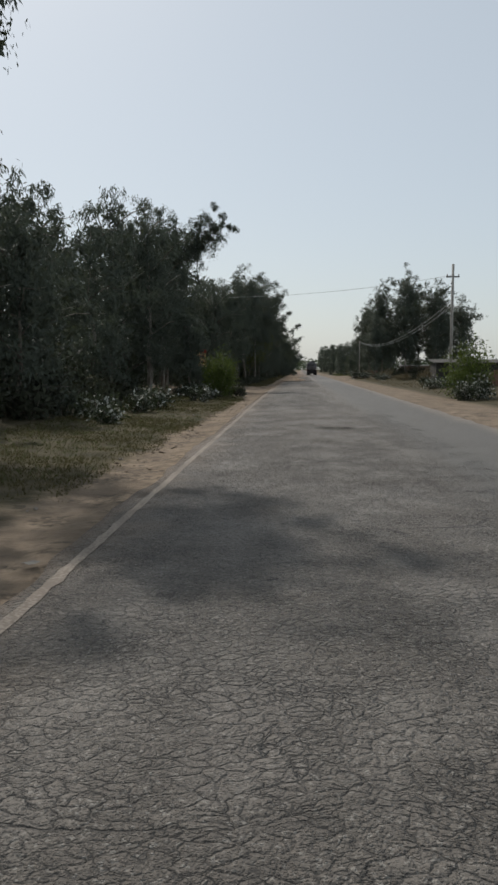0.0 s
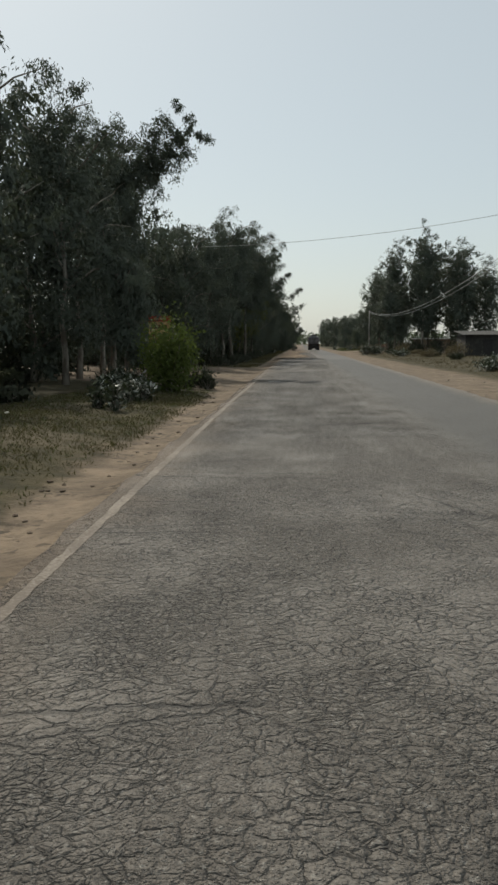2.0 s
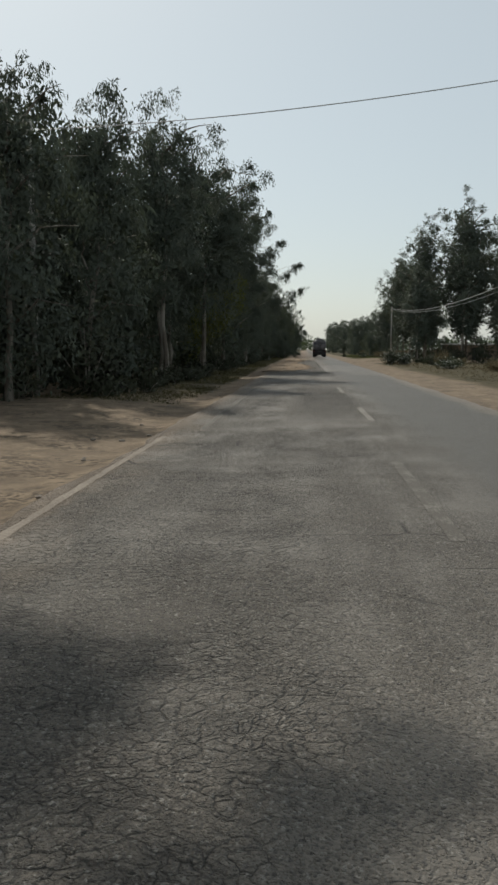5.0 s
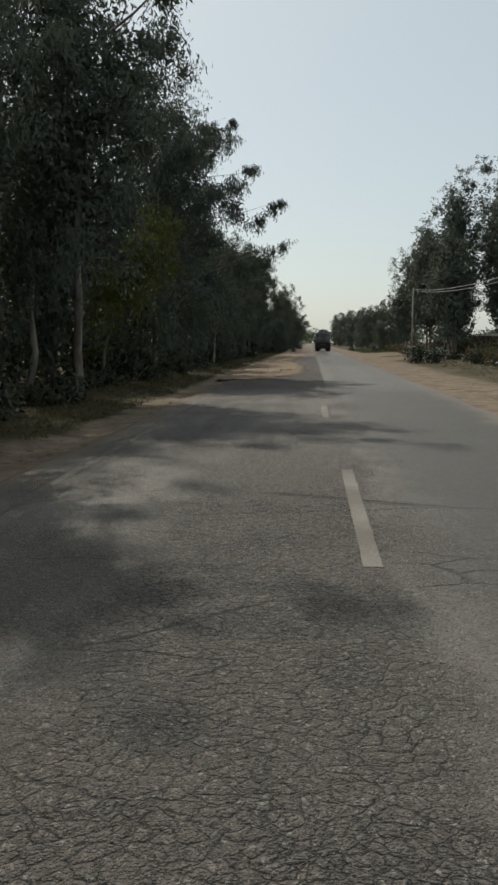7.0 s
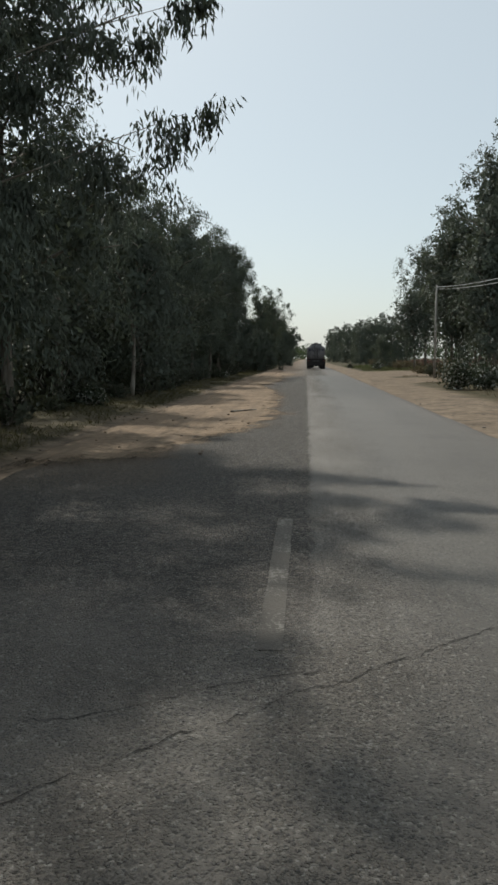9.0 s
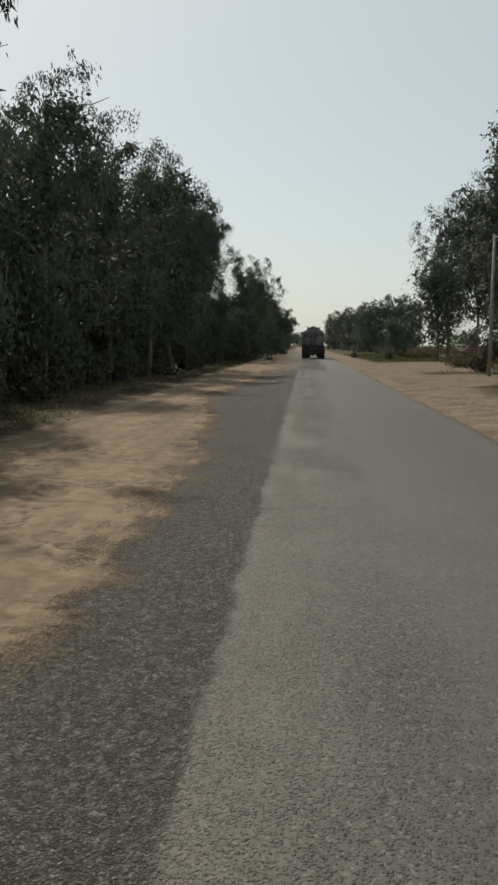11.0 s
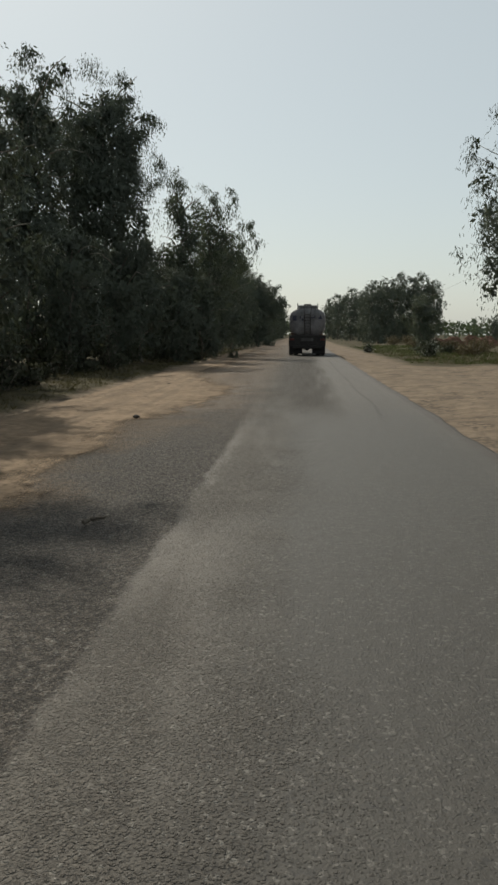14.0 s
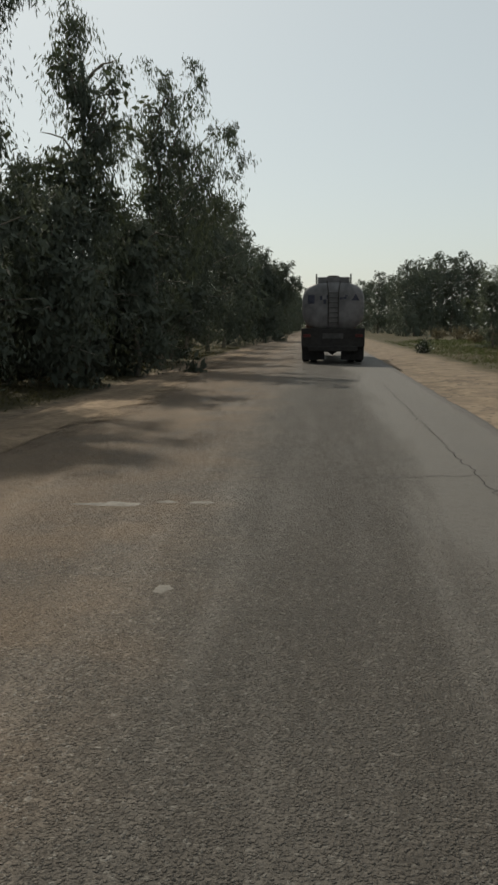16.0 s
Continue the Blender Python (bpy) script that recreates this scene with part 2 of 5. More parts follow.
right_lane = k.math('MULTIPLY', k.ramp(k.math('ADD', X, mid), 0.5, 1.7), k.math('MULTIPLY', k.ramp(Y, 45, 70, 0.85, 1.0), k.math('MAXIMUM', k.ramp(Y, 91, 97, 1.0, 0.5), k.ramp(Y, 112, 124, 0.5, 1.0))))
base = k.mix(k.math('MULTIPLY', right_lane, 0.94), base, (0.049, 0.044, 0.037))
late = k.math('MULTIPLY', k.ramp(Y, 148, 157), k.ramp(k.math('ADD', X, k.math('MULTIPLY', mid, 1.4)), 0.0, 1.3, 1.0, 0.05))
base = k.mix(k.math('MULTIPLY', late, k.ramp(mid, 0.35, 0.65, 0.3, 0.85)), base, (0.200, 0.150, 0.108))
stonecol = k.mix(sep.outputs[0], (0.04, 0.034, 0.028), (0.290, 0.250, 0.210))
streak = k.noise(2.2, 3, vec=k.scaled(1, 0.10, 1))
bare = k.math('MULTIPLY', k.ramp(k.math('ADD', k.math('ADD', X, k.math('MULTIPLY', streak, 1.3)), k.math('MULTIPLY', mid, 0.7)), 1.55, 2.35, 1.0, 0.0),
              k.ramp(k.math('ADD', k.math('MULTIPLY', k.noise(0.6, 3), 0.7), k.math('MULTIPLY', streak, 0.6)), 0.5, 0.72, 0.35, 1.0))
bare = k.math('MULTIPLY', bare, k.math('MULTIPLY', k.ramp(Y, 93, 99), k.ramp(Y, 112, 124, 0.38, 0.8)))
bare_early = k.math('MULTIPLY', k.ramp(Y, 97, 99, 1.0, 0.0), k.ramp(k.math('ADD', k.math('MULTIPLY', k.noise(0.7, 4), 0.9), k.math('MULTIPLY', streak, 0.5)), 0.5, 0.85, 0.15, 0.8))
bare_early = k.math('MULTIPLY', k.math('MAXIMUM', bare_early, k.math('MULTIPLY', k.math('MULTIPLY', k.ramp(side, -2.1, -1.3), k.ramp(side, 0.1, 0.5, 1.0, 0.0)), k.math('MULTIPLY', k.ramp(Y, 62, 68), k.ramp(Y, 78, 84, 0.8, 0.3)))), k.ramp(k.math('ADD', X, mid), 0.6, 1.7, 1.0, 0.1))
bare_late = k.math('MULTIPLY', k.ramp(k.math('ADD', X, k.math('MULTIPLY', streak, 1.6)), 2.2, 3.0, 1.0, 0.05), k.math('MULTIPLY', k.ramp(Y, 151, 157), k.ramp(streak, 0.3, 0.55, 0.6, 1.0)))
open_stone = k.math('MAXIMUM', k.math('MAXIMUM', k.math('MAXIMUM', strip, bare), bare_early), bare_late)
gap = k.math('MULTIPLY', k.ramp(stones, 0.34, 0.62), k.ramp(k.noise(21, 3), 0.38, 0.58, 0.25, 1.0))
base = k.mix(k.math('MAXIMUM', k.math('MULTIPLY', strip, 0.8), k.math('MULTIPLY', open_stone, 0.4)), base, stonecol)
# some stones much paler: sun sparkle put into their colour
base = k.mix(k.math('MULTIPLY', k.ramp(sep.outputs[1], 0.89, 0.95), k.math('ADD', 0.2, k.math('MULTIPLY', open_stone, 0.6))), base, (0.34, 0.32, 0.285))
base = k.mix(k.math('MULTIPLY', k.ramp(sep.outputs[2], 0.82, 0.9), 0.6), base, (0.03, 0.028, 0.026))
base = k.mix(k.ramp(grain, 0.35, 0.7, 0.0, 0.28), base, (0.04, 0.038, 0.035))
dust = k.math('MULTIPLY', k.ramp(k.math('ADD', X, k.math('MULTIPLY', k.noise(0.8, 5), 1.6)), -2.75, -1.9, 1.0, 0.0), 0.75)
dust_r = k.math('MULTIPLY', k.ramp(Y, 85, 105, 1.0, 0.15), k.ramp(k.math('ADD', X, k.math('MULTIPLY', k.noise(0.8, 5), -1.0)), 2.3, 3.0, 0.0, 0.55))
base = k.mix(k.math('MAXIMUM', k.math('MULTIPLY', dust, k.ramp(mid, 0.3, 0.6, 0.35, 1.0)), dust_r), base, (0.19, 0.152, 0.115))
film = k.math('MULTIPLY', k.ramp(k.math('ADD', k.math('ADD', k.math('SUBTRACT', X, k.ramp(Y, 127, 150, -0.15, 0.6)), k.math('MULTIPLY', k.noise(0.45, 5), 2.6)), k.math('MULTIPLY', k.noise(4, 4, vec=k.scaled(1, 0.3, 1)), 0.8)), -0.55, 0.25, 1.0, 0.0), k.ramp(Y, 97, 101))
base = k.mix(k.math('MULTIPLY', film, k.ramp(k.noise(22, 4), 0.4, 0.6, 0.55, 0.95)), base, (0.225, 0.163, 0.108))
pale = k.math('MULTIPLY', k.math('MULTIPLY', k.ramp(seam, 0.1, 0.2), k.ramp(k.math('ADD', X, k.math('MULTIPLY', mid, 1.0)), 0.7, 1.6, 0.6, 0.0)), k.math('MULTIPLY', k.ramp(Y, 97.5, 99), k.ramp(Y, 146, 156, 1.0, 0.1)))
base = k.mix(pale, base, (0.17, 0.152, 0.13))
base = k.mix(k.math('MULTIPLY', k.ramp(Y, 152, 160, 0.0, 0.6), k.ramp(k.math('ADD', X, mid), 0.2, 1.4)), base, (0.088, 0.076, 0.063))
base = k.mix(k.math('MULTIPLY', gap, k.math('MAXIMUM', k.math('MULTIPLY', strip, 0.92), k.math('MULTIPLY', open_stone, 0.48))), base, (0.020, 0.017, 0.015))
base = k.mix(k.math('MULTIPLY', late, k.ramp(k.noise(1.3, 5), 0.35, 0.65, 0.15, 0.6)), base, (0.205, 0.142, 0.092))
rim = k.math('MULTIPLY', k.ramp(k.math('ADD', X, k.math('MULTIPLY', k.math('SUBTRACT', k.noise(2.2, 4), 0.5), 0.25)), 3.30, 3.42), k.ramp(Y, 95, 120))
base = k.mix(k.math('MULTIPLY', rim, 0.75), base, (0.05, 0.038, 0.03))
margin = k.math('MULTIPLY', k.ramp(k.math('ADD', X, k.math('MULTIPLY', k.noise(3, 4), 0.3)), -3.42, -3.22, 0.92, 0.0), k.ramp(Y, 94, 98, 1.0, 0.0))
base = k.mix(margin, base, (0.17, 0.13, 0.095))
hx = k.math('DIVIDE', k.math('ADD', X, k.math('ADD', 0.60, k.math('MULTIPLY', k.noise(7, 3), 0.14))), 0.42)
hy = k.math('DIVIDE', k.math('SUBTRACT', Y, k.math('ADD', 22.58, k.math('MULTIPLY', k.noise(6, 3), 0.2))), 0.34)
hole = k.math('ADD', k.math('MULTIPLY', hx, hx), k.math('MULTIPLY', hy, hy))
# dark ring round the pothole: the shade of its wall put into the colour
base = k.mix(k.math('MULTIPLY', k.ramp(hole, 1.0, 1.2), k.ramp(hole, 1.3, 1.9, 0.75, 0.0)), base, (0.03, 0.026, 0.022))
base = k.mix(k.ramp(hole, 0.7, 1.0, 0.85, 0.0), base, (0.175, 0.155, 0.13))
base = k.mix(k.math('MULTIPLY', crack, 0.85), base, (0.016, 0.014, 0.012))
k.color(base)
dome = k.math('MULTIPLY', k.ramp(stones, 0.12, 0.6, 1.0, 0.0), k.math('ADD', 0.2, k.math('MULTIPLY', sep.outputs[0], 1.2)))
gravel = k.math('ADD', k.math('MULTIPLY', dome, 1.0), k.math('MULTIPLY', k.noise(70, 4), 0.8))
h = k.math('MULTIPLY', gravel, k.math('ADD', 0.10, k.math('MULTIPLY', open_stone, 0.95)))
pillow = k.math('MULTIPLY', k.ramp(edge_a, 0.0, 0.16), k.math('ADD', 0.5, k.math('MULTIPLY', k.noise(6, 2), 0.9)))
small = k.ramp(edge_b, 0.0, 0.14)
h = k.math('ADD', h, k.math('MULTIPLY', crackzone, k.math('ADD', k.math('MULTIPLY', pillow, 0.62), k.math('MULTIPLY', small, k.ramp(k.noise(1.7, 4), 0.42, 0.6, 0.1, 0.45)))))
h = k.math('SUBTRACT', h, k.math('MULTIPLY', crack, 0.9))
h = k.math('ADD', h, k.math('MULTIPLY', k.noise(9, 5), 0.5))
k.bump(h, 1.0, 0.024)
k.link(k.math('ADD', 0.66, k.math('MULTIPLY', k.math('MAXIMUM', open_stone, film), 0.22)), k.b.inputs["Roughness"])
k.b.inputs["Specular IOR Level"].default_value = 0.42
ASPHALT = k.m

# ground: sand by the road, dry grass and earth beyond
k = Mat("earth", 0.92, 0.15)
X, Y, Z = k.xyz()
n1, n2, n3 = k.noise(0.25, 4), k.noise(1.6, 5), k.noise(14, 4)
wob = k.math('MULTIPLY', k.math('SUBTRACT', k.math('ADD', n1, k.math('MULTIPLY', n2, 0.5)), 0.75), 1.5)
sand = k.mix(k.ramp(n2, 0.35, 0.65), (0.140, 0.106, 0.075), (0.235, 0.178, 0.125))
sand = k.mix(k.ramp(k.noise(3.0, 4, vec=k.scaled(1, 0.06, 1)), 0.42, 0.62, 0.0, 0.28), sand, (0.155, 0.12, 0.09))
sand = k.mix(k.ramp(n3, 0.55, 0.75, 0.0, 0.4), sand, (0.11, 0.085, 0.062))
sand = k.mix(k.math('MULTIPLY', k.ramp(k.noise(0.9, 5), 0.48, 0.6), k.ramp(k.noise(10, 5), 0.42, 0.6)), sand, (0.075, 0.058, 0.042))
turf = k.mix(k.ramp(n2, 0.35, 0.65), (0.036, 0.031, 0.015), (0.070, 0.057, 0.029))
turf = k.mix(k.ramp(n1, 0.5, 0.7, 0.0, 0.7), turf, (0.115, 0.092, 0.062))
left_turf = k.ramp(k.math('ADD', X, wob), -5.0, -4.4, 1.0, 0.0)
junction = k.math('MULTIPLY', k.ramp(k.math('ADD', k.math('ADD', Y, k.math('MULTIPLY', X, 1.0)), k.math('MULTIPLY', wob, 2)), 41.5, 43), k.ramp(k.math('ADD', Y, k.math('MULTIPLY', X, 0.9)), 66, 74, 1.0, 0.0))
left_turf = k.math('MULTIPLY', left_turf, k.math('SUBTRACT', 1.0, junction))
reach = k.math('ADD', 6.2, k.math('MULTIPLY', k.ramp(Y, 138, 150), k.ramp(Y, 166, 177, 30.0, 0.0)))
right_turf = k.ramp(k.math('SUBTRACT', k.math('ADD', X, k.math('MULTIPLY', wob, 1.2)), reach), -0.3, 0.9)
isle = k.math('MULTIPLY', k.ramp(k.math('ADD', k.math('ABSOLUTE', k.math('SUBTRACT', Y, 151.5)), wob), 1.5, 2.6, 1.0, 0.0), k.ramp(k.math('ADD', X, wob), 6.6, 7.2))
crumbs = k.voronoi(9, 'F1', out="Color")
sepc = k.t.nodes.new("ShaderNodeSeparateColor")
k.link(crumbs, sepc.inputs[0])
sand = k.mix(k.math('MULTIPLY', k.ramp(sepc.outputs[0], 0.8, 0.95), k.ramp(n2, 0.45, 0.6)), sand, (0.085, 0.068, 0.05))
sand = k.mix(k.ramp(k.noise(5, 5), 0.52, 0.7, 0.0, 0.55), sand, (0.12, 0.093, 0.068))
col = k.mix(k.math('MAXIMUM', k.math('MAXIMUM', left_turf, right_turf), isle), sand, turf)
k.color(col)
k.bump(k.math('ADD', k.math('MULTIPLY', n2, 0.6), k.math('ADD', k.math('MULTIPLY', n3, 0.6), k.math('MULTIPLY', k.noise(5, 5), 0.8))), 0.9, 0.06)
EARTH = k.m

k = Mat("road_paint", 0.75, 0.3)
wear = k.ramp(k.math('ADD', k.math('MULTIPLY', k.noise(70, 5), 0.6), k.math('MULTIPLY', k.noise(1.3, 4), 0.4)), 0.46, 0.58)
k.color(k.mix(wear, (0.12, 0.104, 0.086), (0.205, 0.188, 0.16)))
PAINT = k.bump(k.noise(60, 3), 0.4, 0.01).m

k = Mat("dusty_road_paint", 0.8, 0.25)
wear = k.ramp(k.math('ADD', k.math('MULTIPLY', k.noise(38, 5), 0.6), k.math('MULTIPLY', k.noise(1.1, 4), 0.4)), 0.44, 0.58)
k.color(k.mix(wear, (0.145, 0.118, 0.094), (0.245, 0.208, 0.168)))
PAINT_DUSTY = k.bump(k.noise(60, 3), 0.4, 0.01).m

k = Mat("worn_road_paint", 0.8, 0.3)
wear = k.ramp(k.math('ADD', k.math('MULTIPLY', k.noise(45, 5), 0.6), k.math('MULTIPLY', k.noise(2.5, 4), 0.4)), 0.52, 0.60)
k.color(k.mix(wear, (0.085, 0.075, 0.064), (0.19, 0.175, 0.155)))
PAINT_WORN = k.bump(k.noise(60, 3), 0.6, 0.015).m

k = Mat("loose_sand", 0.95, 0.15)
f = k.math('ADD', k.math('MULTIPLY', k.noise(6, 5), 0.6), k.math('MULTIPLY', k.noise(1.0, 3), 0.4))
tracks = k.noise(3.2, 4, vec=k.scaled(1, 0.05, 1))
col = k.mix(k.ramp(f, 0.35, 0.65), (0.165, 0.120, 0.082), (0.275, 0.202, 0.138))
col = k.mix(k.ramp(tracks, 0.45, 0.62, 0.0, 0.5), col, (0.14, 0.105, 0.075))
clods = k.math('MULTIPLY', k.ramp(k.noise(0.8, 4), 0.48, 0.62), k.ramp(k.noise(9, 5), 0.52, 0.62))
col = k.mix(k.math('MULTIPLY', clods, 0.8), col, (0.07, 0.052, 0.038))
k.color(col)
k.bump(k.math('ADD', k.math('ADD', k.math('MULTIPLY', k.noise(24, 4), 0.5), k.math('MULTIPLY', tracks, 1.5)), k.noise(4, 4)), 0.7, 0.04)
att = k.t.nodes.new("ShaderNodeAttribute")
att.attribute_name = "cover"
ragged = k.math('ADD', k.math('ADD', k.math('MULTIPLY', k.noise(1.6, 5, vec=k.scaled(1, 0.45, 1)), 0.9), k.math('MULTIPLY', k.noise(45, 3), 0.9)), k.math('MULTIPLY', k.noise(5, 4, vec=k.scaled(1, 0.3, 1)), 0.6))
thin = k.ramp(k.math('ADD', att.outputs["Fac"], k.math('SUBTRACT', ragged, 1.2)), 0.25, 0.75)
see = k.node("ShaderNodeBsdfTransparent")
mx = k.t.nodes.new("ShaderNodeMixShader")
k.link(thin, mx.inputs[0])
k.link(see.outputs[0], mx.inputs[1])
k.link(k.b.outputs[0], mx.inputs[2])
k.link(mx.outputs[0], k.t.nodes["Material Output"].inputs["Surface"])
SAND = k.m
PALE_GRIT = plain("pale_grit", (0.21, 0.19, 0.165), 0.9, grain=14)
CRACK = plain("crack_dark", (0.02, 0.018, 0.016), 0.95, grain=20)
STONE = plain("stone", (0.22, 0.19, 0.16), 0.9, grain=20)
STONE_DARK = plain("dark_stone", (0.05, 0.045, 0.04), 0.9, grain=20)
CONCRETE = plain("pole_concrete", (0.33, 0.31, 0.28), 0.85, grain=9)
STEEL = plain("dark_steel", (0.06, 0.055, 0.05), 0.55, 0.6)
WIRE = plain("wire_metal", (0.30, 0.30, 0.29), 0.5, 0.2)
TANK = plain("tank_paint", (0.165, 0.158, 0.163), 0.5, 0.0, 0.4, grain=3, amount=0.4)
PLATE = plain("dusty_plate", (0.085, 0.08, 0.08), 0.7)
CHASSIS = plain("chassis_black", (0.03, 0.027, 0.026), 0.7)
RUBBER = plain("tyre_rubber", (0.022, 0.02, 0.02), 0.9)
LETTER = plain("letter_paint", (0.05, 0.05, 0.075), 0.6)
LAMP_RED = plain("lamp_red", (0.10, 0.02, 0.018), 0.35)
CAB = plain("cab_paint", (0.12, 0.07, 0.055), 0.5)
SIGN_YELLOW = plain("sign_yellow", (0.50, 0.34, 0.16), 0.6)
SIGN_RED = plain("sign_red", (0.34, 0.05, 0.03), 0.6)
SIGN_INK = plain("sign_ink", (0.10, 0.03, 0.02), 0.6)
BRICK = plain("old_brick", (0.20, 0.115, 0.085), 0.9, grain=5)
ROOF = plain("pale_sheet_roof", (0.52, 0.51, 0.48), 0.6, grain=2)
# shed walls and roof: the shade of the trees is put into this colour
SHED_SHADED = plain("shaded_shed", (0.045, 0.042, 0.038), 0.8, grain=3)
MUD = plain("mud_plaster", (0.20, 0.155, 0.115), 0.95, grain=3)
gl = Mat("cab_glass", 0.08, 0.5)
GLASS = gl.color((0.02, 0.025, 0.03)).m


# ---------------- helpers ----------------
def part(name, bm, material, parent=None, label="", smooth=False):
    me = bpy.data.meshes.new(name)
    bm.to_mesh(me)
    bm.free()
    me.materials.append(material)
    if smooth:
        me.shade_smooth()
    ob = new(name, me)
    if parent:
        ob.parent = parent
    if label:
        ob["label"] = label
    return ob


def thing(name, x, y, z, label, category, group="", kind="", turn=0.0):
    ob = new(name)
    ob.empty_display_size = 0.2
    ob.matrix_world = pose(x, y, z, 0, 0, turn)
    return tagged(ob, label, category, group, kind)


def raw(name, verts, faces, material, parent=None, smooth=False):
    """A mesh from numpy arrays: verts (n, 3), faces (m, 3 or 4)."""
    me = bpy.data.meshes.new(name)
    m, s = faces.shape
    me.vertices.add(len(verts))
    me.vertices.foreach_set("co", verts.astype(np.float32).ravel())
    me.loops.add(m * s)
    me.loops.foreach_set("vertex_index", faces.astype(np.int32).ravel())
    me.polygons.add(m)
    me.polygons.foreach_set("loop_start", np.arange(0, m * s, s, dtype=np.int32))
    me.update(calc_edges=True)
    me.materials.append(material)
    if smooth:
        me.shade_smooth()
    ob = new(name, me)
    if parent:
        ob.parent = parent
    return ob


def box(x0, x1, y0, y1, z0, z1, bevel=0.0, bm=None):
    bm = bm or bmesh.new()
    vs = bmesh.ops.create_cube(bm, size=1)["verts"]
    bmesh.ops.transform(bm, verts=vs, matrix=Matrix.Translation(((x0 + x1) / 2, (y0 + y1) / 2, (z0 + z1) / 2)) @ Matrix.Diagonal((x1 - x0, y1 - y0, z1 - z0, 1)))
    if bevel:
        es = list({e for v in vs for e in v.link_edges})
        bmesh.ops.bevel(bm, geom=es, offset=bevel, segments=2, affect='EDGES', profile=0.6)
    return bm


def tube(points, radii, sides=7, bm=None):
    """A tapered tube along points."""
    bm = bm or bmesh.new()
    rings = []
    for i, p in enumerate(points):
        a, b = Vector(points[max(i - 1, 0)]), Vector(points[min(i + 1, len(points) - 1)])
        d = (b - a).normalized()
        u = d.orthogonal().normalized() if not rings else (u - d * u.dot(d)).normalized()
        v = d.cross(u)
        rings.append([bm.verts.new(Vector(p) + (u * math.cos(q) + v * math.sin(q)) * radii[i]) for q in (2 * math.pi * j / sides for j in range(sides))])
    for a, b in zip(rings, rings[1:]):
        for j in range(sides):
            bm.faces.new((a[j], a[(j + 1) % sides], b[(j + 1) % sides], b[j]))
    bm.faces.new(rings[-1])
    bm.faces.new(rings[0][::-1])
    return bm


def leaves(rng, p, d, length, width):
    """Rhombic leaves at p along d: arrays of vertices and faces."""
    n = len(p)
    d = d / np.linalg.norm(d, axis=1, keepdims=True)
    s = np.cross(d, rng.normal(size=(n, 3)))
    s /= np.linalg.norm(s, axis=1, keepdims=True) + 1e-9
    length, width = np.asarray(length)[:, None], np.asarray(width)[:, None]
    mid = p + d * length * 0.45
    v = np.stack([p, mid + s * width / 2, p + d * length, mid - s * width / 2], axis=1).reshape(-1, 3)
    return v, np.arange(4 * n).reshape(n, 4)


# ---------------- ground and road ----------------
def soft(v, a, b):
    q = np.clip((v - a) / (b - a), 0, 1)
    return q * q * (3 - 2 * q)


def waves(x, y, scale, seed):
    """Smooth uneven height, sum of turned sines."""
    r = np.random.RandomState(seed)
    out = 0
    for i in range(7):
        a, ph, f = r.uniform(0, 6.28), r.uniform(0, 6.28), r.uniform(0.6, 1.7) / scale
        out = out + np.sin((x * math.cos(a) + y * math.sin(a)) * f * 2 + ph)
    return out / 7


def ground_z(x, y):
    off = np.abs(x)
    z = -0.05 + 0.05 * waves(x, y, 3.0, 1) * soft(off, 3.8, 6) + 0.02 * waves(x, y, 0.7, 2) * soft(off, 3.6, 4.4)
    z = z + 0.16 * soft(-x, 5.0, 7.5) * (0.6 + waves(x, y, 5, 3)) * (1 - soft(y, 46, 51) * (1 - soft(y, 64, 70)))
    z = z - 0.05 * soft(-x, 3.6, 4.1) * soft(-x, 3.6, 4.1) * (1 - soft(-x, 4.3, 5.2))
    z = z + 0.14 * soft(x, 7, 10) * (0.5 + waves(x, y, 6, 4))
    z = z - 0.10 * (1 - soft(off, 3.2, 3.55))
    z = z - 0.07 * soft(x, 3.3, 3.5) * (1 - soft(x, 3.9, 5.0)) * soft(y, 85, 110)
    return z


def steps(*spans):
    out = []
    for a, b, s in spans:
        out += list(np.arange(a, b, s))
    return np.array(out + [spans[-1][1]])


gx = steps((-1500, -200, 130), (-200, -40, 20), (-40, -12, 2), (-12, -7, 0.6), (-7, -3, 0.2), (-3, 3, 1.5), (3, 7, 0.2), (7, 14, 0.6), (14, 40, 2), (40, 200, 20), (200, 1500, 130))
gy = steps((-120, -10, 10), (-10, 215, 0.4), (215, 400, 5), (400, 900, 50), (900, 4000, 300))
GX, GY = np.meshgrid(gx, gy)
GZ = np.where((np.abs(GX) < 60) & (GY < 420) & (GY > -60), ground_z(GX, GY), -0.05)
nx, ny = len(gx), len(gy)
ii = np.arange(nx * ny).reshape(ny, nx)
quads = np.stack([ii[:-1, :-1], ii[:-1, 1:], ii[1:, 1:], ii[1:, :-1]], axis=-1).reshape(-1, 4)
ground = raw("ground", np.stack([GX, GY, GZ], axis=-1).reshape(-1, 3), quads, EARTH, smooth=True)
tagged(ground, "sandy road verge and dry grass earth", "ground", kind="structure")


def edge_wobble(y, seed):
    return 0.09 * waves(y * 0 + seed, y, 0.5, seed) + 0.10 * waves(y * 0, y, 2.2, seed + 1)


